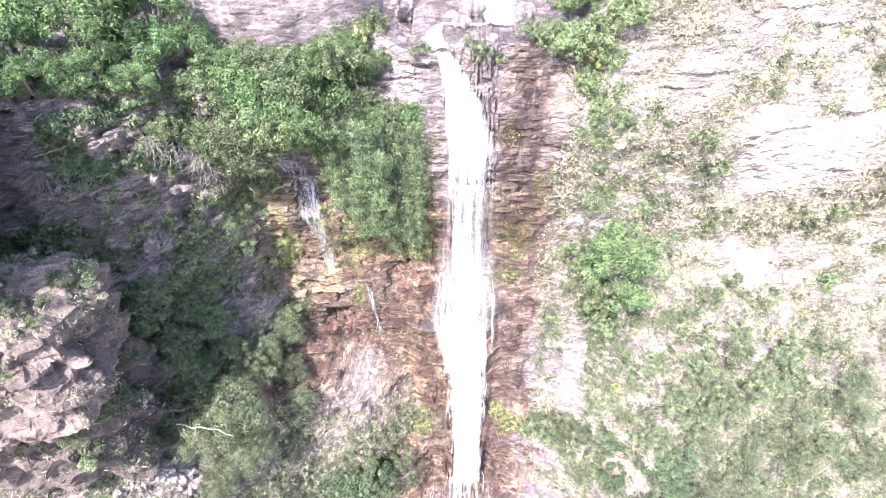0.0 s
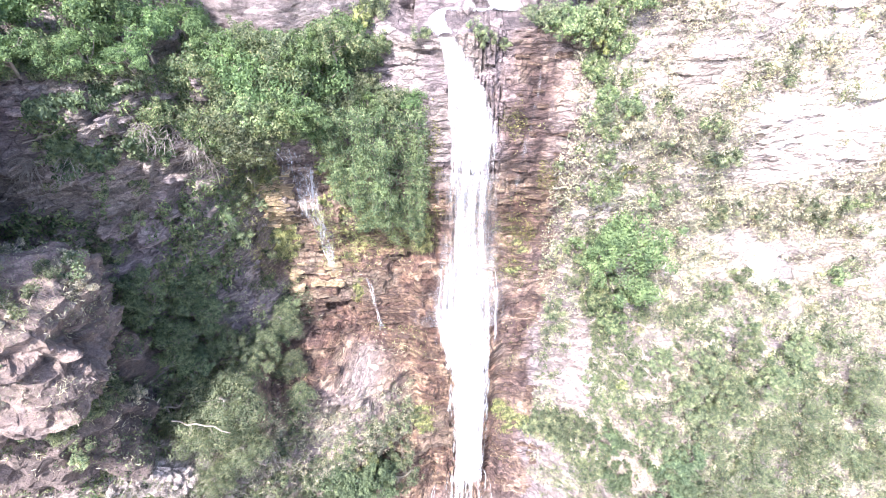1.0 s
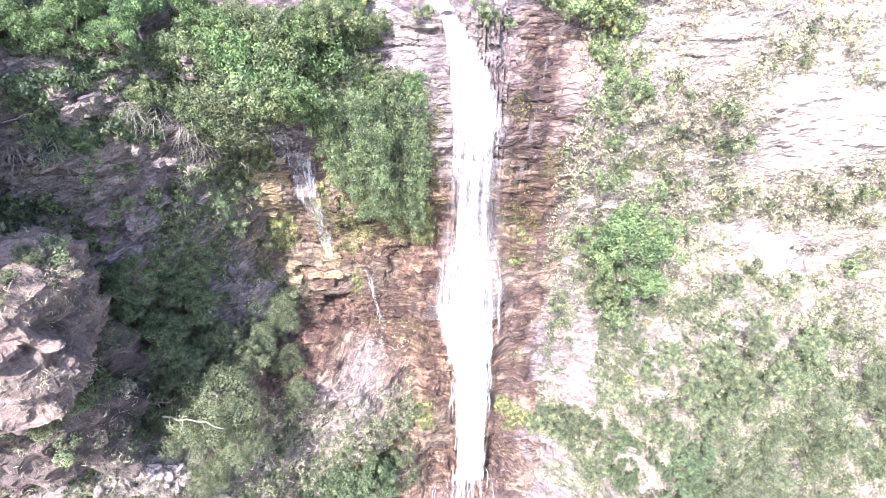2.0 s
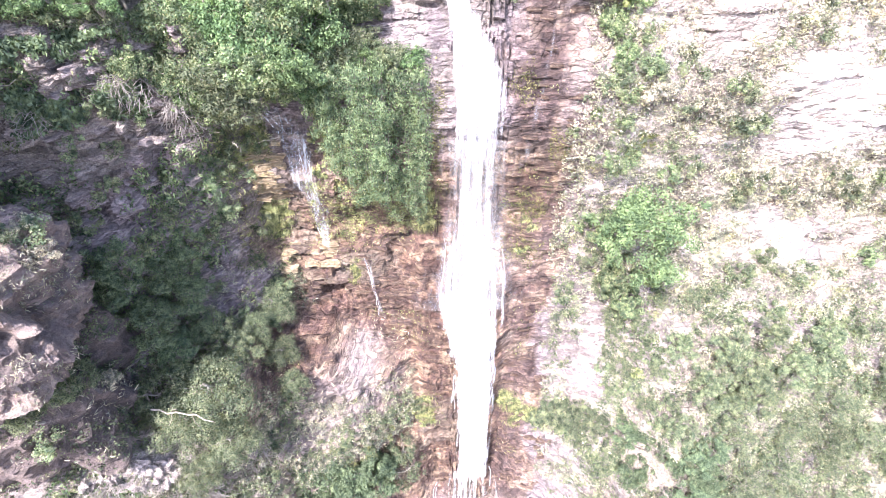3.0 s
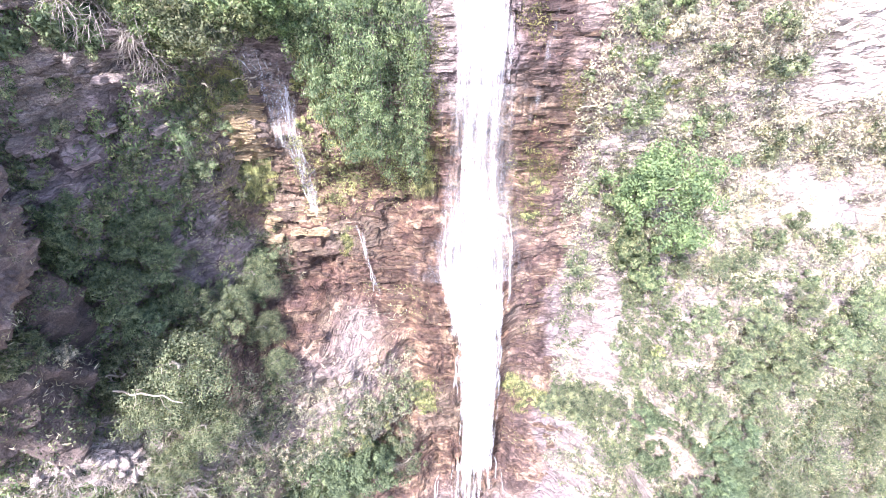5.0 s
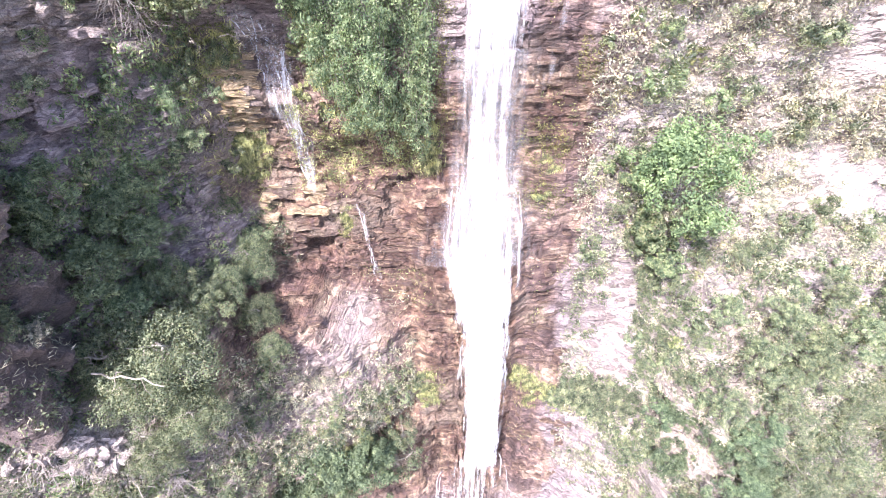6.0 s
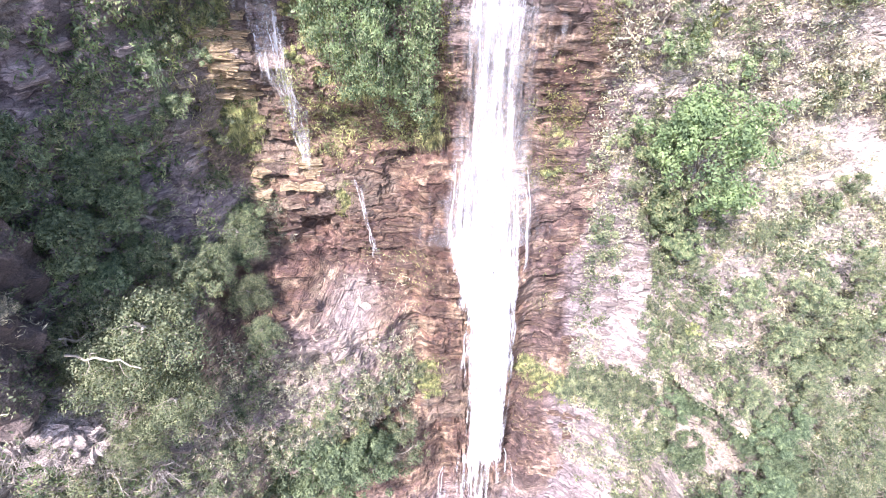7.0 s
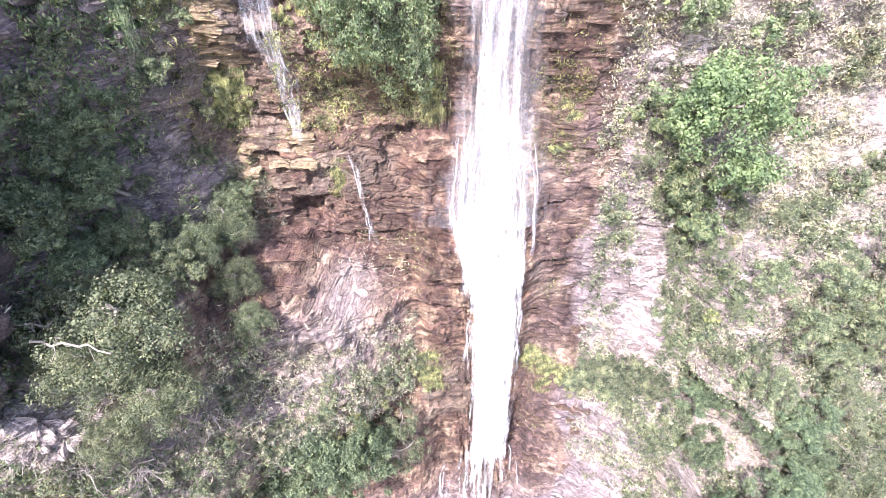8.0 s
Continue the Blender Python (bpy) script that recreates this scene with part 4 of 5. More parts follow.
for x, z, s, tilt in ((-10.9, 30.0, 0.36, 40), (-4.6, 14.4, 0.75, 30), (-4.0, 17.2, 0.5, 30), (-13.4, 14.2, 0.95, 30), (-13.6, 17.4, 0.6, 30), (-18.6, 33.2, 0.5, 40)):
    put(T_GREY, USED, x, z, s, tilt, rnd.uniform(0, 360))
T_SLOPE = tree("grey_green_tree", "dense grey-green tree spreading low over the rock ledge", "tree", 8, 4.6, (3.0, 2.2, 2.6), 0.105, 0.6, 18000, LEAF_GREY, PALE_BARK, clumps=150, limbs=12)
for x, z, s, tilt in ((-14.6, 32.6, 1.1, 24), (-12.8, 33.2, 0.75, 24), (-16.2, 31.4, 0.9, 28), (-14.0, 29.6, 0.8, 34), (-15.8, 28.8, 0.6, 38), (-13.6, 33.6, 0.6, 26), (-11.8, 31.8, 0.55, 30), (-10.9, 30.8, 0.42, 30), (-18.6, 32.2, 0.4, 30)):
    put(T_SLOPE, USED, x, z, s, tilt, rnd.uniform(-20, 20))
# in the shade of the wall
for x, z, s, tilt in ((-17.8, 36.8, 0.75, 45), (-17.0, 34.8, 0.55, 42), (-16.3, 37.6, 0.6, 45), (-17.5, 39.4, 0.6, 45), (-16.0, 35.4, 0.5, 45), (-19.6, 39.4, 0.6, 40), (-16.4, 40.6, 0.55, 50), (-18.6, 41.6, 0.6, 50), (-9.8, 16.8, 1.0, 32), (-7.8, 17.6, 0.9, 35), (-6.2, 15.6, 0.9, 32), (-11.2, 15.0, 0.9, 32), (-8.6, 14.0, 1.0, 32), (18.6, 16.4, 0.7, 38)):
    put(T_DARK, USED, x, z, s, tilt, rnd.uniform(0, 360))
for x, z, s, tilt in ((-13.8, 33.4, 0.6, 42), (-12.5, 34.6, 0.42, 42), (-14.8, 34.8, 0.5, 42), (-12.8, 32.8, 0.42, 42), (19.0, 28.4, 0.6, 40), (22.4, 28.8, 0.6, 40), (26.4, 28.8, 0.6, 40), (16.4, 26.6, 0.45, 40), (24.6, 31.0, 0.5, 40), (20.5, 30.4, 0.55, 40), (17.6, 30.4, 0.45, 40), (28.6, 31.0, 0.5, 40), (21.2, 27.0, 0.5, 40), (23.8, 27.2, 0.5, 40)):
    put(T_MID, USED, x, z, s, tilt, rnd.uniform(0, 360))
T_SCRUB = tree("grey_green_tree", "low grey-green tree among scrub on the slope", "tree", 9, 6.0, (3.0, 3.0, 2.4), 0.15, 0.54, 6800, LEAF_GREY, PALE_BARK, clumps=50)
for x, z, s in ((21.8, 22.2, 0.8), (25.5, 21.6, 0.85), (29.5, 22.6, 0.9), (33.5, 22, 0.9), (37, 20.5, 0.95), (30, 26, 0.8), (34.5, 27.5, 0.8), (19.0, 19, 0.75), (23.5, 18, 0.8), (28, 17.5, 0.85), (32, 17, 0.85), (18.6, 23.4, 0.55), (36, 25, 0.8), (21, 15.5, 0.8), (25.5, 14.5, 0.8), (16.8, 15.0, 0.7), (30.5, 14.0, 0.85), (20.0, 21.0, 0.6), (23.4, 20.2, 0.7), (26.8, 24.0, 0.7), (17.0, 17.6, 0.55), (22.0, 24.6, 0.6), (18.0, 13.0, 0.75), (22.5, 12.0, 0.8), (15.0, 12.4, 0.7), (15.4, 27.0, 0.3), (18.4, 26.0, 0.34), (12.6, 31.2, 0.3), (14.6, 31.4, 0.34), (16.4, 32.6, 0.36), (18.6, 33.4, 0.36), (11.6, 34.0, 0.3), (10.4, 36.2, 0.3), (13.2, 25.4, 0.26), (13.6, 28.0, 0.3), (14.6, 29.2, 0.3), (16.0, 28.8, 0.34), (13.0, 29.8, 0.26)):
    put(T_SCRUB if x > 15 else T_GREY, USED, x, z, s * (0.74 if x > 15 else 1.0), 38, rnd.uniform(0, 360))

# crowns that hang out and down from the brow
for i, (x, z, s, tilt) in enumerate(((-13.0, 50.6, 0.72, 95), (-11.9, 50.8, 0.8, 100), (-10.4, 51.6, 0.6, 80), (-9.2, 51.8, 0.6, 80), (-7.8, 52.0, 0.55, 75), (-12.6, 51.8, 0.8, 80), (-10.0, 51.8, 0.8, 75), (-8.6, 52.0, 0.75, 70), (-11.2, 52.2, 0.8, 75), (-7.0, 52.2, 0.6, 60), (-9.5, 50.6, 0.5, 95), (-8.6, 50.5, 0.55, 95), (-7.8, 50.6, 0.5, 95))):
    put(T_HANG[(3, 2, 3, 0)[i % 4]], USED, x, z, s, tilt, rnd.uniform(-25, 25))

# hanging creepers between the side fall and the main fall
C1 = curtain("creeper_curtain", "dense curtain of green creepers hanging down the wet rock", 21, ((0, -1.5, 1.5), (8, -1.6, 1.5), (10, -1.3, 1.45), (11, -0.4, 1.4), (12, 0.4, 1.3)), 11.2, 1.3, 24000, 0.13, LEAF_CREEPER, 230)
put(C1, USED, -2.9, 51.0, 1.0, 0)
C2 = curtain("creeper_curtain", "broad mass of green creepers with ragged lower edge", 22, ((0, -2.4, 2.4), (3, -2.1, 2.5), (5, -1.4, 2.5), (7, -0.6, 2.5), (8.6, 0.3, 2.5), (10, 1.2, 2.4)), 9.6, 2.3, 30000, 0.12, LEAF_CREEPER, 270)
put(C2, USED, -6.3, 51.6, 1.0, 0, 0, on_face(-6.3, 51.6) - 1.7)

# the bright bush on the sunny side
B_BRIGHT = tree("bright_bush", "large bright green bush on the sunlit slope", "shrub", 31, 4.4, (3.3, 3.0, 2.0), 0.14, 0.6, 14000, LEAF_BRIGHT, clumps=75)
put(B_BRIGHT, USED, 13.5, 38.4, 1.2, 55)
for x, back, s in ((8.4, 1.6, 0.7), (10.4, 1.2, 0.8)):
    edge_tree(B_BRIGHT, x, back, s, 10)
for x, z, s in ((6.2, 55.4, 0.55), (7.3, 55.0, 0.62), (8.5, 54.6, 0.7), (9.8, 54.8, 0.8), (10.9, 53.8, 0.55), (9.5, 52.6, 0.45), (10.4, 51.2, 0.4), (11.4, 56.4, 0.7)):
    put(T_HANG[3 if x > 7 else 2], USED, x, z, s, 20, rnd.uniform(-30, 30))
B_HEDGE = tree("hedge_bush", "dense grey-green bush on the ledge under the pale slab", "shrub", 34, 2.4, (1.7, 1.4, 1.3), 0.14, 0.55, 4200, LEAF_GREY, clumps=60)
for x, z, s in ((7.8, 21.4, 0.6), (8.8, 21.9, 0.8), (10.0, 22.4, 0.9), (11.2, 22.8, 0.9), (12.3, 22.8, 0.8)):
    put(B_HEDGE, USED, x, z, s, 35, rnd.uniform(0, 360))
for x, z, s in ((14.3, 22.6, 0.45), (15.6, 23.2, 0.45), (17.0, 23.8, 0.45), (16.2, 24.4, 0.4), (15.0, 24.0, 0.36), (17.4, 24.8, 0.36), (18.2, 24.4, 0.45), (19.0, 23.2, 0.5), (18.6, 21.6, 0.5), (19.8, 24.8, 0.4), (17.4, 23.0, 0.45), (14.5, 20.6, 0.55), (16.2, 21.2, 0.55), (17.9, 22.2, 0.5), (15.4, 19.2, 0.5)):
    put(T_DARK, USED, x, z, s, 38, rnd.uniform(0, 360))
B_SIDE = tree("bright_bush", "green bush thinning into yellowish leaves", "shrub", 32, 3.0, (2.0, 1.8, 1.5), 0.16, 0.55, 7500, LEAF_MID, clumps=60)
for x, z, s in ((12.6, 34.6, 1.0), (11.2, 38.2, 0.8), (13.6, 32.8, 0.8), (15.6, 35.4, 0.7)):
    put(B_SIDE, USED, x, z, s, 50, rnd.uniform(0, 360))
B_GOLD = tree("golden_bush", "small bush with golden yellow leaves", "shrub", 33, 1.6, (0.9, 0.9, 0.7), 0.16, 0.5, 900, LEAF_GOLD, clumps=24)
for x, z, s in ((15.4, 34.4, 0.6), (14.6, 28.4, 0.7), (10.1, 54.2, 1.0), (-5.0, 55.8, 0.9), (12.9, 45.4, 1.0), (12.2, 44.8, 0.8)):
    put(B_GOLD, USED, x, z, s, 45, rnd.uniform(0, 360))

# ---- shrubs and low growth ----
S_GREEN = [shrub("shrub", "green leafy shrub growing on the slope", 41 + i, 1.2, 0.14, 0.55, 1400, LEAF_SLOPE) for i in range(2)]
S_GREY = [shrub("shrub", "grey-green shrub with thin pale twigs", 51 + i, 1.2, 0.125, 0.5, 1300, LEAF_GREY, 10, TWIG) for i in range(2)]
S_PALE = [shrub("shrub", "pale green fine-leaved shrub on the sunny slope", 56 + i, 1.2, 0.125, 0.5, 1400, LEAF_PALE, 12, TWIG) for i in range(2)]
S_DRY = [shrub("dry_shrub", "dry straw-coloured scrub with bare twigs", 61 + i, 1.0, 0.17, 0.24, 1000, LEAF_DRY, 12, TWIG, 0.7) for i in range(2)]
S_LIME = shrub("grassy_mound", "pale yellow-green mound of hanging grass", 75, 1.2, 0.34, 0.13, 1500, LEAF_LIME, 9, None, 0.5, "grassy mounds on the ledges")
for x, z, s in ((5.0, 22.4, 0.5), (6.1, 22.2, 0.6), (7.2, 21.9, 0.6), (-2.4, 21.8, 0.6), (-3.2, 22.6, 0.6), (-2.0, 20.6, 0.5), (-9.4, 19.8, 0.7), (-8.0, 20.2, 0.7), (-6.6, 20.8, 0.7), (-5.2, 21.4, 0.7), (-8.2, 45.4, 0.5), (-7.6, 43.6, 0.5), (-6.2, 42.6, 0.5), (-12.6, 39.8, 0.7), (-12.2, 38.8, 0.6), (-11.6, 40.2, 0.6), (-13.0, 41.0, 0.6), (-8.6, 46.6, 0.5), (-8.4, 44.4, 0.5), (5.6, 37.2, 0.55), (-1.6, 40.4, 0.45)):
    put(S_LIME, USED, x, z, s, 60, rnd.uniform(0, 360))
G_LIME = tuft("grass_clump", "yellow-green hanging grass on a wet ledge", 71, 0.8, 420, LEAF_LIME, 0.9, 0.02)

G_LONG = tuft("grass_clump", "long yellow-green grass hanging down the wet rock", 72, 0.85, 900, LEAF_LIME, 1.0, 0.016)
G_DARK = tuft("grass_clump", "long olive grass hanging in the shade of the wall", 73, 0.75, 800, LEAF_DARK, 1.1, 0.016)
for x, z, s in ((-8.1, 48.4, 0.9), (-7.7, 47.2, 1.0), (-7.3, 46.0, 1.0), (-6.9, 45.0, 0.9), (-6.3, 44.6, 0.8), (-5.6, 44.0, 0.8), (-4.8, 43.0, 0.6), (-12.8, 41.2, 0.9), (-12.3, 40.6, 0.9), (-13.0, 40.2, 0.8), (-11.7, 40.4, 0.8), (-11.2, 41.6, 0.5), (-1.7, 41.4, 0.8), (-1.5, 40.2, 0.7), (-1.6, 39.0, 0.7), (-6.9, 36.4, 0.5), (-6.8, 35.4, 0.45), (5.6, 39.4, 0.5), (6.2, 38.8, 0.5), (5.0, 22.8, 0.7), (5.8, 22.6, 0.7), (6.7, 22.2, 0.7), (7.5, 22.0, 0.7), (-2.3, 23.0, 0.8), (-1.8, 22.0, 0.7), (-3.2, 22.6, 0.6), (-8.4, 21.6, 0.7), (-7.0, 22.0, 0.7), (-9.6, 21.2, 0.7)):
    put(G_LONG, USED, x, z, s, 0, rnd.uniform(-20, 20))
for x, z, s in ((-14.8, 46.6, 0.7), (-14.6, 45.2, 0.7), (-15.0, 44.4, 0.7), (-14.6, 43.2, 0.7)):
    put(G_DARK, USED, x, z, s, 0, rnd.uniform(-20, 20))


def bare_rock(x, z):
    """How bare the sunny slope is: pale outcrops and the slab beside the fall."""
    nx, nz = x + 1.2 * fractal(x * 0.35, z * 0.35, 61, 3), z + 1.2 * fractal(x * 0.35, z * 0.35, 71, 3)
    b = spot(nx, nz, 24.5, 48.8, 5.6, 4.0, 0.3) + spot(nx, nz, 10.9, 28.0, 2.3, 4.4, 0.3) + spot(nx, nz, 25, 37.0, 4.5, 1.5, 0.4) + spot(nx, nz, 16.5, 53, 1.8, 1.2) + spot(nx, nz, 11, 18.5, 2.6, 1.8) + spot(nx, nz, 19.5, 57, 1.6, 1.4) + step(8.8, 7.8, x) * step(50, 48, z) * step(34, 38, z) * 0.3 + step(8.8, 7.8, x) * (1 - step(50, 48, z) * step(34, 38, z))
    return np.clip(b, 0, 1)


count = 0
while count < 180:
    x, z = rnd.uniform(8.8, 38), rnd.uniform(17, 63)
    if z > float(top_z(x)) - 0.3 or rnd.random() < 0.95 * float(bare_rock(np.array(x), np.array(z))):
        continue
    lush = 0.8 if z < 36 else (0.4 if x < 13 else 0.3)
    kind = (S_GREEN if z < 36 else S_PALE) if rnd.random() < lush * 0.5 else (S_GREY if rnd.random() < 0.6 else S_DRY)
    put(kind[count % 2], USED, x, z, rnd.uniform(0.45, 1.15), 40, rnd.uniform(0, 360))
    count += 1
for i in range(30):
    put((S_GREY, S_GREEN)[i % 2][i // 2 % 2], USED, rnd.uniform(13.5, 36), rnd.uniform(10, 27), rnd.uniform(0.7, 1.2), 40, rnd.uniform(0, 360))
# shaded wall and ledges
for i in range(38):
    x, z = rnd.uniform(-22, -12.5), rnd.uniform(33, 52)
    put((S_GREEN if i % 3 else S_GREY)[i % 2], USED, x, z, rnd.uniform(0.45, 0.9), 45, rnd.uniform(0, 360))
for i in range(26):
    put((S_GREY, S_DRY, S_GREEN)[i % 3][i % 2], USED, rnd.uniform(-12, -2.4), rnd.uniform(21.6, 24.6), rnd.uniform(0.4, 0.75), 45, rnd.uniform(0, 360))
for i in range(16):
    put((S_GREEN, S_GREY)[i % 2][i % 2], USED, rnd.uniform(12.6, 18), rnd.uniform(25.5, 31), rnd.uniform(0.4, 0.8), 45, rnd.uniform(0, 360))
for x, z, s in ((7.2, 21.6, 0.55), (8.2, 21.8, 0.7), (9.2, 21.6, 0.75), (10.2, 21.8, 0.75), (11.2, 21.6, 0.8), (12.2, 21.4, 0.8), (13.0, 20.8, 0.8), (13.2, 22.4, 0.8)):
    put((S_GREY[0], S_GREEN[1])[int(z * 10) % 2], USED, x, z, s, 45, rnd.uniform(0, 360))
for x, z in ((2.6, 54.9), (3.4, 54.6), (1.9, 55.6), (-1.6, 55.3), (8.0, 47.0)):
    put(S_GREEN[0], USED, x, z, 0.6, 30, rnd.uniform(0, 360))


def on_top(ob, x, y):
    """Height of a rock's upper side at (x, y)."""
    tree_of = BVHTree.FromPolygons([ob.matrix_world @ v.co for v in ob.data.vertices], [p.vertices for p in ob.data.polygons])
    hit = tree_of.ray_cast(Vector((x, y, 90)), Vector((0, 0, -1)))[0]
    return hit.z if hit else None


# bushes along the upper edge and below the boulders
for i in range(22):
    x = rnd.uniform(-27, -14)
    edge_tree((S_GREEN, S_GREY)[i % 2][i // 2 % 2], x, rnd.uniform(-0.2, 1.6), rnd.uniform(0.6, 1.0), 25)
for x, back, s in ((-25.0, 0.4, 0.5), (-22.6, 0.3, 0.55), (-20.4, 0.2, 0.5), (-18.2, 0.3, 0.5), (-16.2, 0.4, 0.45)):
    edge_tree(T_FRESH, x, back, s, 28)
for i, x in enumerate((-17.8, -18.6, -19.4, -20.2)):
    y = float(face(np.array(x), top_z(np.array(x)))) + 0.7
    put((T_FRESH, S_GREEN[0], T_HANG[1])[i % 3], USED, x, float(hill(np.array(x), np.array(y))) - 0.1, (0.36, 0.8, 0.6)[i % 3], 20, rnd.uniform(0, 360), y)
cover("wall_creeper", "dark green creepers over the top of the shaded wall", 115, 5000, (-20.6, -15.6, 50.2, 54.8), lambda x, z: step(-0.1, 0.3, fractal(x * 0.45, z * 0.6, 93, 3)), LEAF_DARK, 0.2, 0.5, 3, 0.4, 0.2, 0.4)
for i in range(16):
    x, y = rnd.uniform(-16, -4.5), rnd.uniform(35.2, 38.0)
    put((S_GREEN, S_GREY)[i % 2][i // 2 % 2], USED, x, float(hill(np.array(x), np.array(y))), rnd.uniform(0.7, 1.2), 10, rnd.uniform(0, 360), y)

for i, (x, y, s) in enumerate(((-12.8, 31.2, 0.7), (-11.2, 31.6, 0.75), (-9.6, 31.4, 0.7), (-8.0, 31.8, 0.75), (-6.6, 32.4, 0.7), (-12.2, 33.2, 0.55), (-10.4, 33.4, 0.55), (-8.8, 33.4, 0.5), (-7.2, 33.8, 0.55), (-5.8, 34.4, 0.5), (-14.2, 32.6, 0.7))):
    put(T_HANG[(0, 1, 2)[i % 3]], USED, x, float(hill(np.array(x), np.array(y))) - 0.2, s, 8, rnd.uniform(0, 360), y)

bpy.context.view_layer.update()
for i in range(34):
    x, y = rnd.uniform(-29, -17.2), rnd.uniform(13.6, 21)
    z = on_top(spur_foot if i % 2 else spur, x, y)
    if z is not None:
        put((S_GREY, S_DRY, S_GREEN)[i % 3][i % 2], USED, x, z, rnd.uniform(0.45, 0.9), 20, rnd.uniform(0, 360), y)

cover("dry_grass", "dry straw-coloured grass and twigs over the sunny slope", 101, 52000, (7.6, 42, 14, 68), lambda x, z: (1 - 0.96 * bare_rock(x, z)) * (0.35 + 0.65 * step(22, 30, z)) * (0.35 + 0.65 * step(-0.6, 0.5, fractal(x * 0.5, z * 0.5, 81, 3))), LEAF_DRY, 0.2, 0.2, 2, 0.35, 0.4)
cover("undergrowth", "low grey-green undergrowth over the sunny slope", 102, 36000, (7.6, 42, 14, 68), lambda x, z: (1 - 0.97 * bare_rock(x, z)) * step(-0.7, 0.4, fractal(x * 0.33, z * 0.33, 82, 3)) * (0.62 + 0.38 * step(46, 36, z)), LEAF_SCRUB, 0.18, 0.45, 3, 0.5)
cover("scrub", "dense grey-green scrub on the lower sunny slope", 116, 5000, (12.6, 34, 17, 33.5), lambda x, z: (1 - bare_rock(x, z)) * (0.4 + 0.6 * step(-0.5, 0.3, fractal(x * 0.4, z * 0.4, 94, 3))), LEAF_GREY, 0.19, 0.5, 3, 0.9)
def scrubby(x, z, seed, low, high):
    return (1 - 0.95 * bare_rock(x, z)) * step(low, high, fractal(x * 0.3, z * 0.36, seed, 3))


mounds("grey_scrub", "cushions of grey-green scrub on the sunny slope", 141, 800, (7.6, 42, 12, 66), lambda x, z: scrubby(x, z, 142, -0.5, 0.4) * (0.12 + 0.88 * step(42, 32, z)), LEAF_GREY, 0.15, 0.5, 0.35, 1.1)
mounds("green_scrub", "cushions of green scrub on the sunny slope", 143, 360, (7.6, 42, 12, 66), lambda x, z: scrubby(x, z, 144, 0.0, 0.7) * (0.1 + 0.9 * step(38, 31, z)), LEAF_SLOPE, 0.16, 0.55, 0.4, 1.2)
mounds("pale_scrub", "cushions of pale dry scrub on the sunny slope", 145, 1300, (7.6, 42, 20, 66), lambda x, z: scrubby(x, z, 146, -0.7, 0.3), LEAF_SCRUB, 0.14, 0.45, 0.3, 0.9, 170, 0.2)
mounds("olive_scrub", "cushions of olive scrub and grass on the sunny slope", 147, 500, (7.6, 42, 16, 66), lambda x, z: scrubby(x, z, 148, -0.1, 0.6), LEAF_OLIVE, 0.14, 0.4, 0.3, 0.9, 170, 0.2)
mounds("dead_scrub", "dark leafless scrub in the gaps of the slope", 149, 200, (9.2, 42, 16, 60), lambda x, z: scrubby(x, z, 150, 0.0, 0.7), DEAD_SCRUB, 0.26, 0.1, 0.3, 0.7, 120)
mounds("ledge_scrub", "cushions of grey-green scrub on the broken ledge", 151, 260, (-14.6, -3.4, 20.6, 28.0), lambda x, z: step(-0.5, 0.2, fractal(x * 0.4, z * 0.5, 152, 3)) * (1 - step(24.5, 26, z) * step(-11, -10, x)), LEAF_GREY, 0.13, 0.5, 0.3, 0.8, 180, 0.3)
mounds("pale_ledge_scrub", "cushions of pale dry scrub on the broken ledge", 153, 420, (-14.6, -3.0, 21.0, 31.5), lambda x, z: step(-0.7, 0.0, fractal(x * 0.4, z * 0.5, 154, 3)) * (1 - step(26.2, 27.6, z) * step(-10.6, -9.6, x)), LEAF_SCRUB, 0.14, 0.4, 0.25, 0.7, 180, 0.3)
mounds("slope_scrub", "cushions of grey-green scrub on the shaded slope below the spur", 155, 260, (-27, -17.6, 25, 35), lambda x, z: step(-0.6, 0.2, fractal(x * 0.4, z * 0.5, 156, 3)) * (1 - 0.85 * box(z - np.interp(x, (-22, -18), (33.1, 30.7)), -1.6, 0.6, 0.3, 0.3)), LEAF_GREY, 0.14, 0.5, 0.35, 1.0, 150, 0.3)
mounds("foot_scrub", "cushions of olive scrub below the pale slab", 165, 150, (9.0, 19.0, 12.0, 21.6), lambda x, z: step(-0.5, 0.3, fractal(x * 0.4, z * 0.5, 166, 3)) * step(9.0, 11.5, x + 0.25 * (z - 17)), LEAF_GREY, 0.14, 0.45, 0.4, 1.1, 170, 0.3)
mounds("foot_dry_scrub", "cushions of dry scrub below the pale slab", 167, 90, (8.6, 19.0, 12.0, 21.6), lambda x, z: step(-0.3, 0.4, fractal(x * 0.4, z * 0.5, 168, 3)), DEAD_SCRUB, 0.24, 0.12, 0.3, 0.8, 130, 0.3)
mounds("recess_scrub", "cushions of dull green scrub in the shaded corner of the wall", 161, 110, (-18.0, -10.8, 33.4, 42.5), lambda x, z: step(-0.3, 0.3, fractal(x * 0.4, z * 0.5, 162, 3)) * (1 - step(-1.5, 1.5, z - np.interp(x, (-17, -10.8), (44, 36)))), LEAF_GREY, 0.14, 0.45, 0.3, 0.8, 170, 0.3)
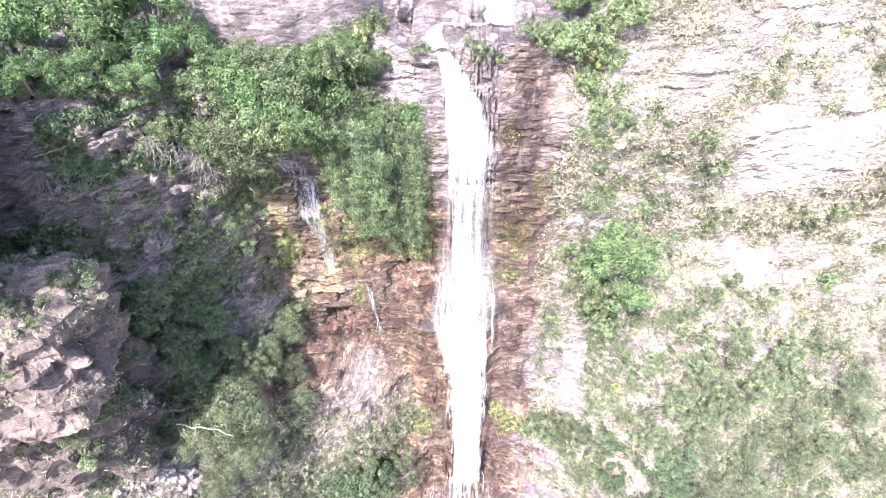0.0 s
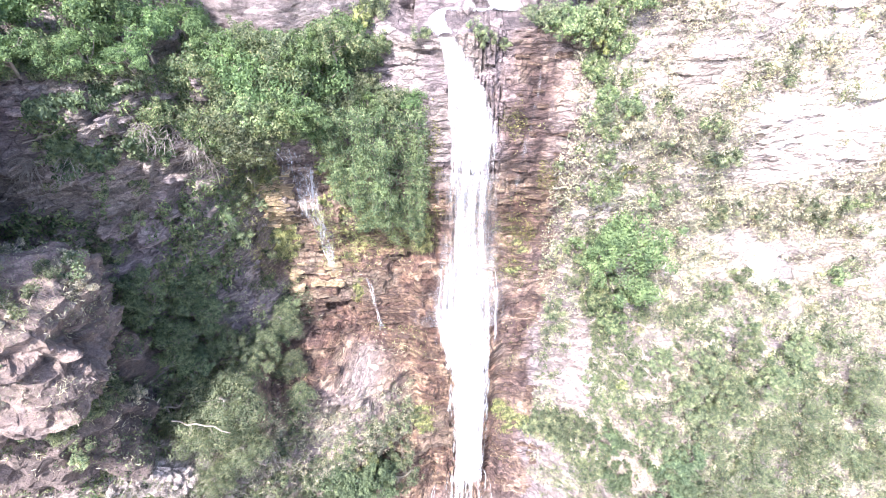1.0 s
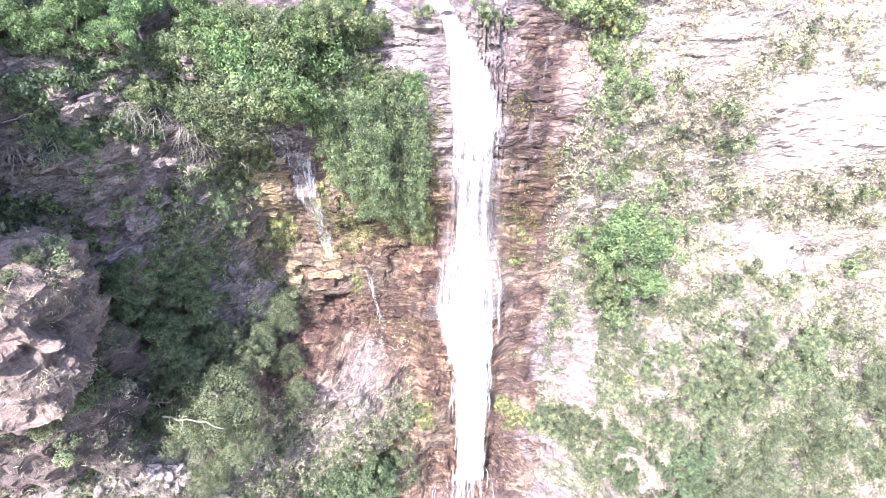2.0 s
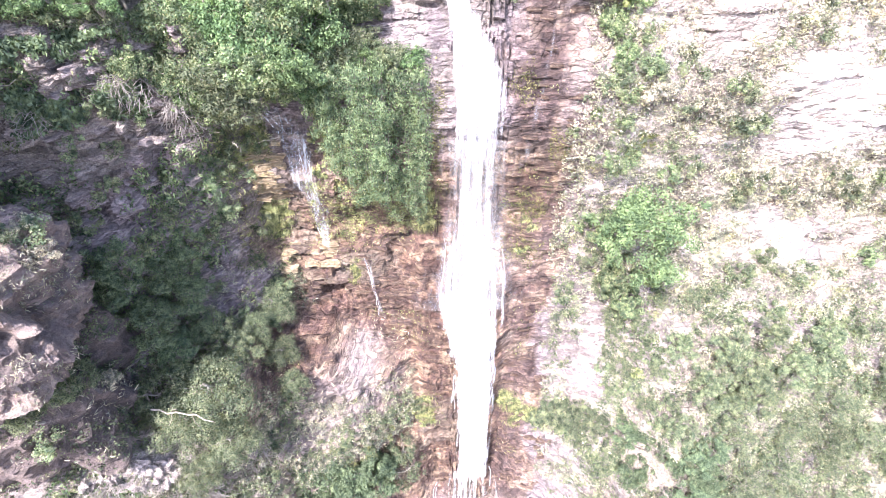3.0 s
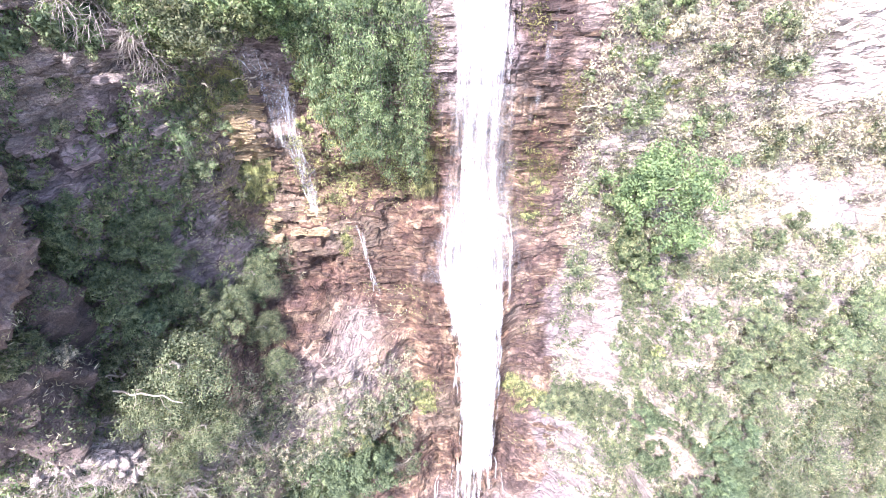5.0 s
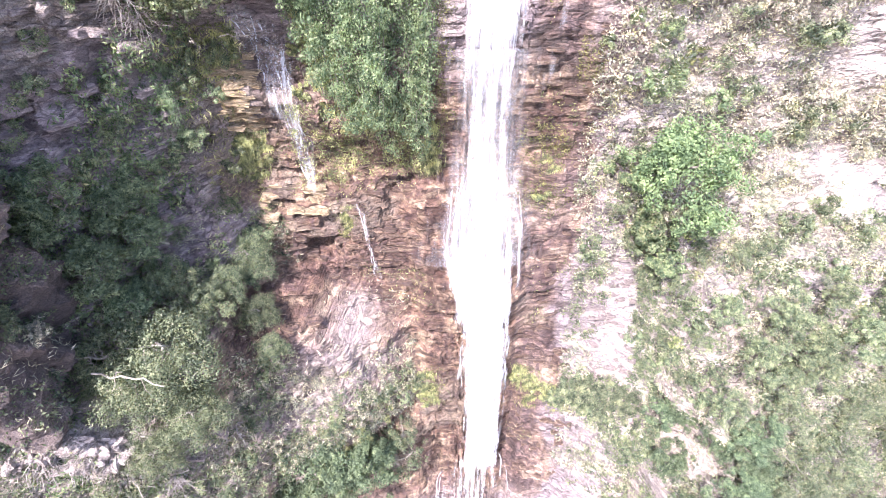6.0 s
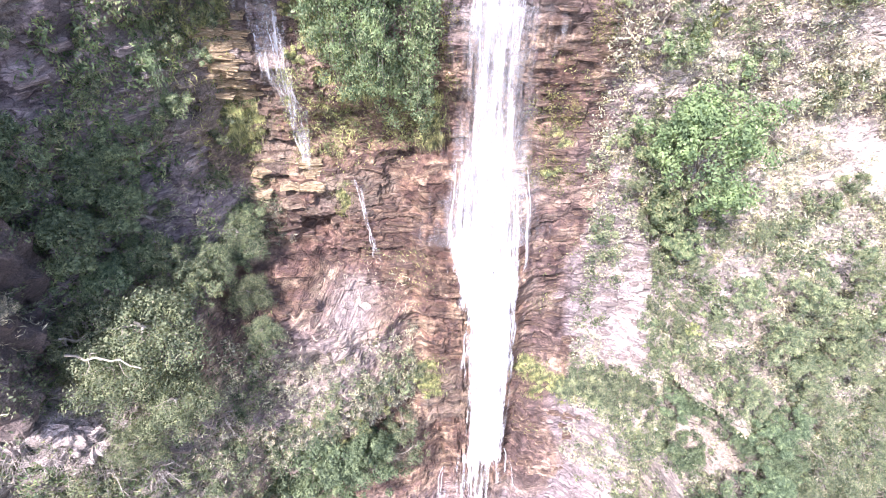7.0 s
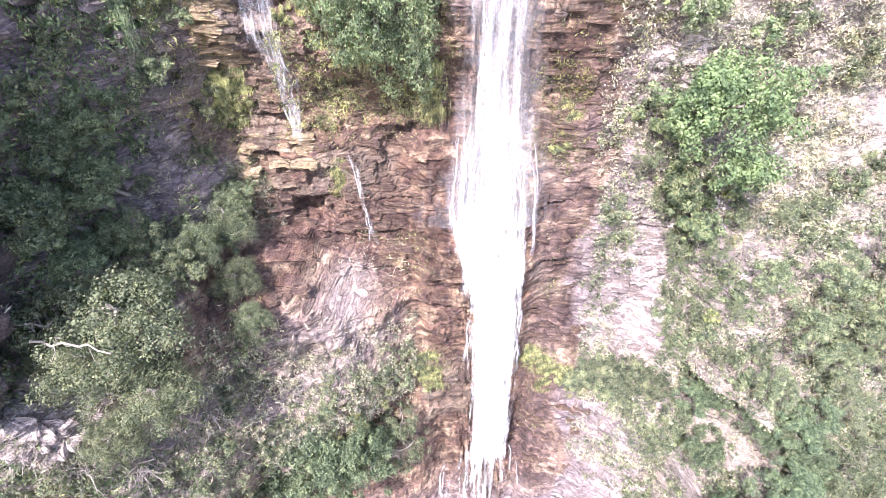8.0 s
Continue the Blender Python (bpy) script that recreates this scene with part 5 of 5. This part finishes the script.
mounds("recess_dry_scrub", "pale dry scrub hanging in the shaded corner of the wall", 163, 90, (-18.0, -10.4, 33.0, 41.0), lambda x, z: box(z - np.interp(x, (-17.5, -10.5), (39.0, 34.0)), -1.2, 1.6, 0.6, 0.6), LEAF_SCRUB, 0.2, 0.16, 0.3, 0.7, 130, 0.3)
mounds("slope_twigs", "leafless dark scrub on the shaded slope below the spur", 157, 160, (-27, -17.6, 25, 36), lambda x, z: step(-0.5, 0.3, fractal(x * 0.4, z * 0.5, 158, 3)), DEAD_SCRUB, 0.26, 0.1, 0.35, 0.9, 130, 0.3)
cover("shade_growth", "dark low plants clinging to the shaded wall", 103, 27000, (-30, -13.6, 26, 54), lambda x, z: step(-0.3, 0.35, fractal(x * 0.3, z * 0.3, 83, 3)), LEAF_MID, 0.22, 0.4, 2, 0.4, 0.2, 0.3)
cover("ledge_growth", "thin grass and moss on the wet ledges", 104, 5000, (-12.5, 8.6, 12, 50), lambda x, z: step(0.35, 0.8, fractal(x * 0.35, z * 0.5, 84, 3)) * (1 - box(x, -1.2, 4.6, 0.3, 0.3)), LEAF_LIME, 0.14, 0.38, 3, 0.2, 0.1, 0.3)

cover("slope_growth", "twigs and low plants on the broken slope below the wall", 105, 9000, (-26, -11, 14, 32), lambda x, z: 0.25 + 0.75 * step(-0.3, 0.4, fractal(x * 0.4, z * 0.4, 85, 3)), LEAF_GREY, 0.24, 0.3, 2, 0.4, 0.3)
cover("slope_litter", "dry twigs and straw on the broken slope", 106, 7000, (-26, -3, 14, 32), lambda x, z: 0.2 + 0.8 * step(-0.3, 0.4, fractal(x * 0.5, z * 0.5, 86, 3)) * (1 - 0.9 * box(x, -11, -3, 0.5, 0.5) * step(26, 27, z)), LEAF_DRY, 0.34, 0.12, 2, 0.3, 0.3)
for i in range(16):
    put((S_GREY, S_DRY, S_GREEN)[i % 3][i % 2], USED, rnd.uniform(-20, -11.5), rnd.uniform(20, 29.5), rnd.uniform(0.6, 1.0), 45, rnd.uniform(0, 360))

cover("ledge_grass", "pale yellow-green grass on the ledge below the creepers", 107, 2600, (-9.6, -1.6, 38.6, 44), lambda x, z: 0.3 + 0.7 * step(-0.3, 0.4, fractal(x * 0.6, z * 0.4, 87, 3)), LEAF_LIME, 0.18, 0.22, 4, 0.3, 0.2, 0.4)
cover("wall_grass", "long grass hanging beside the side fall", 108, 2600, (-14.2, -11.6, 36.5, 48), lambda x, z: 0.1 + 0.9 * step(-0.2, 0.4, fractal(x * 0.7, z * 0.3, 88, 3)), LEAF_LIME, 0.34, 0.14, 2, 0.3, 0.2, 0.5)
BARE = [bare_bush("bare_bush", "leafless bush of pale grey twigs", 95 + i, 1.5, 34, TWIG) for i in range(2)]
for i, (x, z, s) in enumerate(((-15.6, 51.8, 1.0), (-14.8, 50.2, 0.9), (-14.2, 51.2, 0.9), (-16.4, 52.2, 0.8), (-20.0, 51.2, 0.9), (-22.0, 51.0, 1.0), (-12.5, 49.8, 0.5), (-14.4, 49.2, 0.8), (-20.5, 31.2, 1.0), (-17.6, 28.6, 1.0), (-21.4, 28.4, 1.0), (-13.4, 27.6, 0.9), (-18.8, 30.6, 0.8), (-16.0, 26.6, 0.9), (27, 22, 1.2), (24, 27, 1.0), (17, 31.5, 0.9))):
    put(BARE[i % 2], USED, x, z, s, 0, rnd.uniform(-25, 25))
for i in range(26):
    put((S_GREY, S_PALE)[i % 2][i // 2 % 2], USED, rnd.uniform(9.2, 12.6), rnd.uniform(43, 53), rnd.uniform(0.5, 0.95), 40, rnd.uniform(0, 360))


def moss_spots(x, z):
    nx, nz = x + 0.5 * fractal(x * 0.8, z * 0.8, 91, 3), z + 0.5 * fractal(x * 0.8, z * 0.8, 92, 3)
    m = spot(nx, nz, 5.6, 37.4, 1.6, 1.0) + spot(nx, nz, -0.7, 46.0, 0.4, 4.0) + spot(nx, nz, 5.4, 40.6, 1.5, 1.3) + spot(nx, nz, 6.0, 22.4, 2.0, 0.8) + spot(nx, nz, 7.0, 46.0, 0.6, 1.3) + spot(nx, nz, 4.6, 50.2, 0.7, 0.9) + spot(nx, nz, 5.0, 49.6, 0.5, 0.9)
    return m + spot(nx, nz, -1.8, 22.0, 0.9, 1.6) + spot(nx, nz, -1.7, 40.2, 0.6, 1.2) + spot(nx, nz, -6.8, 35.6, 0.4, 0.9) + spot(nx, nz, -12.3, 40.6, 0.8, 2.0) + spot(nx, nz, -6.5, 23.2, 3.5, 0.6)


cover("moss", "yellow-green moss on the wet rock", 110, 18000, (-13.5, 8.8, 19, 52), lambda x, z: 1.2 * moss_spots(x, z), MOSS, 0.12, 0.5, 4, 0.06, 0.05, 0.3)


def cover_mass(ob, name, label, seed, n, material, size, slim):
    """Low growth on a free-standing rock."""
    rng = np.random.default_rng(seed)
    polys = [p for p in ob.data.polygons if p.normal.z > -0.1 and value_noise(np.array(p.center.x * 0.5), np.array(p.center.z * 0.5 + p.center.y * 0.4), seed) > -0.15]
    pick = rng.integers(0, len(polys), n)
    c = np.array([tuple(ob.location + polys[i].center + polys[i].normal * 0.12) for i in pick])
    return tagged(leaf_object(name, rng, c, np.full(n, 0.22), 2, size, slim, material, None, 0.4), label, "undergrowth", kind="stuff")


cover_mass(spur_foot, "spur_growth", "grey-green plants on the slope below the spur", 111, 14000, LEAF_GREY, 0.16, 0.45)
cover_mass(spur_foot, "spur_litter", "dry twigs on the slope below the spur", 112, 2500, LEAF_DRY, 0.34, 0.12)
cover_mass(spur, "spur_twigs", "dry twigs caught on the spur", 113, 5000, LEAF_SCRUB, 0.22, 0.16)

for i, (x, y, s) in enumerate(((-20.4, 18.0, 0.8), (-22.0, 17.0, 0.7), (-21.2, 20.2, 0.7))):
    z = on_top(spur, x, y)
    if z is not None:
        put(BARE[i % 2], USED, x, z, s, -15, rnd.uniform(-60, 60), y)
for i, (x, y, s) in enumerate(((-19.4, 19.0, 0.36), (-20.6, 17.6, 0.42), (-22.2, 17.4, 0.4), (-19.6, 20.6, 0.34), (-21.4, 19.4, 0.4), (-23.6, 18.4, 0.45), (-20.0, 18.4, 0.3))):
    z = on_top(spur_foot, x, y)
    if z is not None:
        put(T_GREY, USED, x, z - 0.1, s, 25, rnd.uniform(0, 360), y)
for i in range(40):
    x, y = rnd.uniform(-27, -18.6), rnd.uniform(16.6, 21.6)
    z = on_top(spur_foot, x, y) if i % 3 else on_top(spur, x, y)
    if z is not None:
        put((S_GREY, S_DRY)[i % 2][i // 2 % 2], USED, x, z, rnd.uniform(0.5, 0.9), 15, rnd.uniform(0, 360), y)

# yellow-green grass on the wet ledges
for x, z in ((5.0, 22.6), (5.8, 22.4), (6.6, 22.0), (4.8, 21.4), (7.4, 22.2), (6.0, 20.8), (8.0, 20.6), (-1.7, 41.0), (-1.6, 39.6), (-12.6, 46.0), (-12.9, 44.2), (-12.4, 41.6), (-12.0, 40.2), (-11.6, 42.4), (-2.0, 21.5), (-1.5, 20.5), (-2.6, 22.4), (-1.9, 23.4), (5.4, 22.0), (6.2, 21.0), (7.5, 20.6), (-8.2, 46.4), (-7.7, 44.6), (-7.2, 43.2), (-5.6, 43.0), (-4.6, 42.8), (-6.9, 36.4), (-7.0, 35.2)):
    put(G_LIME, USED, x, z, rnd.uniform(0.6, 1.0), 0, rnd.uniform(-15, 15))

# ---- dead wood ----
SNAG = snag("dead_branch", "bare bleached branch reaching out of the shade", 91, 4.2, PALE_BARK, 2)
put(SNAG, USED, -17.6, 35.2, 1.15, 0, -20, 20.6)
for x, z, y, s, turn in ((-24.5, 47.0, 20.5, 0.7, 40), (-21.5, 52.6, 25.0, 0.6, 10), (-12.5, 48.0, 29.5, 0.45, -60), (-9.8, 48.2, 29.8, 0.45, -110), (28, 26, 27.0, 0.7, 60)):
    put(SNAG, USED, x, z, s, 0, turn, y)

# ---- loose rock ----
tagged(rock_mass("boulder", (-11.4, 39.4, 57.4), (7.6, 4.6, 5.2), 11, 5, 0.2, 2.2, 0.28), "huge rounded grey-violet boulder above the waterfall", "boulder")
tagged(rock_mass("boulder", (-2.9, 40.6, 57.6), (2.3, 2.0, 2.5), 13, 25, 0.15, 2.4, 0.35), "dark rounded boulder beside the stream", "boulder")
for i, (x, y, r) in enumerate(((1.2, 36.6, 0.6), (2.0, 38.4, 0.9), (5.6, 38.0, 0.9), (3.2, 35.0, 0.45), (0.6, 37.6, 0.4))):
    tagged(rock_mass("boulder", (x, y, float(hill(np.array(x), np.array(y))) + 0.2 * r), (r, 0.8 * r, 0.7 * r), 30 + i, 40 * i, 0.12, 2.5, 0.15), "wet grey rock in the stream bed", "boulder")

# pale broken rocks on the ledge below the spur
r8 = random.Random(8)
for i in range(26):
    x, z = r8.uniform(-21.5, -15.6), r8.uniform(29.4, 31.0)
    z = z - 0.6 * (x + 18)
    h = r8.uniform(0.25, 0.6)
    tagged(rock_mass("rock", (x, on_face(x, z, 0.3 * h), z), (h * 1.3, h, h * 0.6), 60 + i, r8.uniform(0, 180), 0.12, 4.0, 0.28, LEDGE_ROCK), "pale angular rock broken from the ledge", "rock", "rocks on the ledge")



def slab_mesh(seed, material):
    """An angular slab split along its bedding."""
    r = random.Random(seed)
    bm = bmesh.new()
    bmesh.ops.create_cube(bm, size=1.0)
    bmesh.ops.subdivide_edges(bm, edges=bm.edges[:], cuts=1, use_grid_fill=True)
    for v in bm.verts:
        v.co += Vector((r.uniform(-0.13, 0.13), r.uniform(-0.13, 0.13), r.uniform(-0.09, 0.09)))
        if v.co.z > 0.3:
            v.co.x *= 0.92
    me = bpy.data.meshes.new("rock_slab")
    bm.to_mesh(me)
    bm.free()
    me.materials.append(material)
    return me


GREY_SLABS = [slab_mesh(350 + i, BOULDER) for i in range(6)]
BROWN_SLABS = [slab_mesh(200 + i, SLAB_BROWN) for i in range(8)]
PALE_SLABS = [slab_mesh(300 + i, SLAB_PALE) for i in range(6)]


def slabs(n, meshes, x0, x1, z0, z1, big, seed, skip=None, yaw=0.0, sink=0.12):
    r = random.Random(seed)
    for i in range(n):
        x, z = r.uniform(x0, x1), r.uniform(z0, z1)
        if skip and skip(x, z):
            continue
        w, h = big * r.uniform(0.5, 1.6), big * r.uniform(0.16, 0.42)
        ob = new("rock_slab", r.choice(meshes))
        ob.parent = ground
        ob.matrix_basis = pose(x, on_face(x, z, sink), z, r.uniform(-8, 8), r.uniform(-7, 7), yaw + r.uniform(-25, 25)) @ Matrix.Diagonal((w, big * r.uniform(0.4, 0.8), h, 1))


OCHRE_SLABS = [slab_mesh(370 + i, SLAB_OCHRE) for i in range(5)]
slabs(60, OCHRE_SLABS, -13.0, -11.0, 41.0, 46.8, 1.0, 408, None, 10.0, 0.05)
slabs(16, OCHRE_SLABS, -12.0, -8.0, 36.2, 38.4, 1.0, 409, None, 0.0, 0.1)
slabs(110, BROWN_SLABS, -11.5, -1.2, 31, 44, 0.95, 401, lambda x, z: -9 < x < -2 and z > 41, 0.0, 0.22)
slabs(60, BROWN_SLABS, 4.5, 8.6, 22, 54, 0.8, 402)
slabs(50, PALE_SLABS, 8.0, 13.0, 23, 33, 0.9, 404)
LEDGE_SLABS = [slab_mesh(380 + i, LEDGE_ROCK) for i in range(6)]
for z0 in (29.8, 30.6, 31.4, 32.2):
    slabs(26, LEDGE_SLABS, -18 - (z0 - 30.7) / 0.6 - 1.4, -18 - (z0 - 30.7) / 0.6 + 1.6, z0 - 0.9, z0 + 0.2, 0.95, int(405 + 10 * z0))
slabs(40, PALE_SLABS, -17, -13.5, 27.0, 30.0, 0.9, 405)
slabs(150, GREY_SLABS, -20.5, -14.0, 33, 54, 0.85, 406, None, 60.0, 0.2)
slabs(50, BROWN_SLABS, 4.4, 8.8, 11, 24, 0.8, 407)
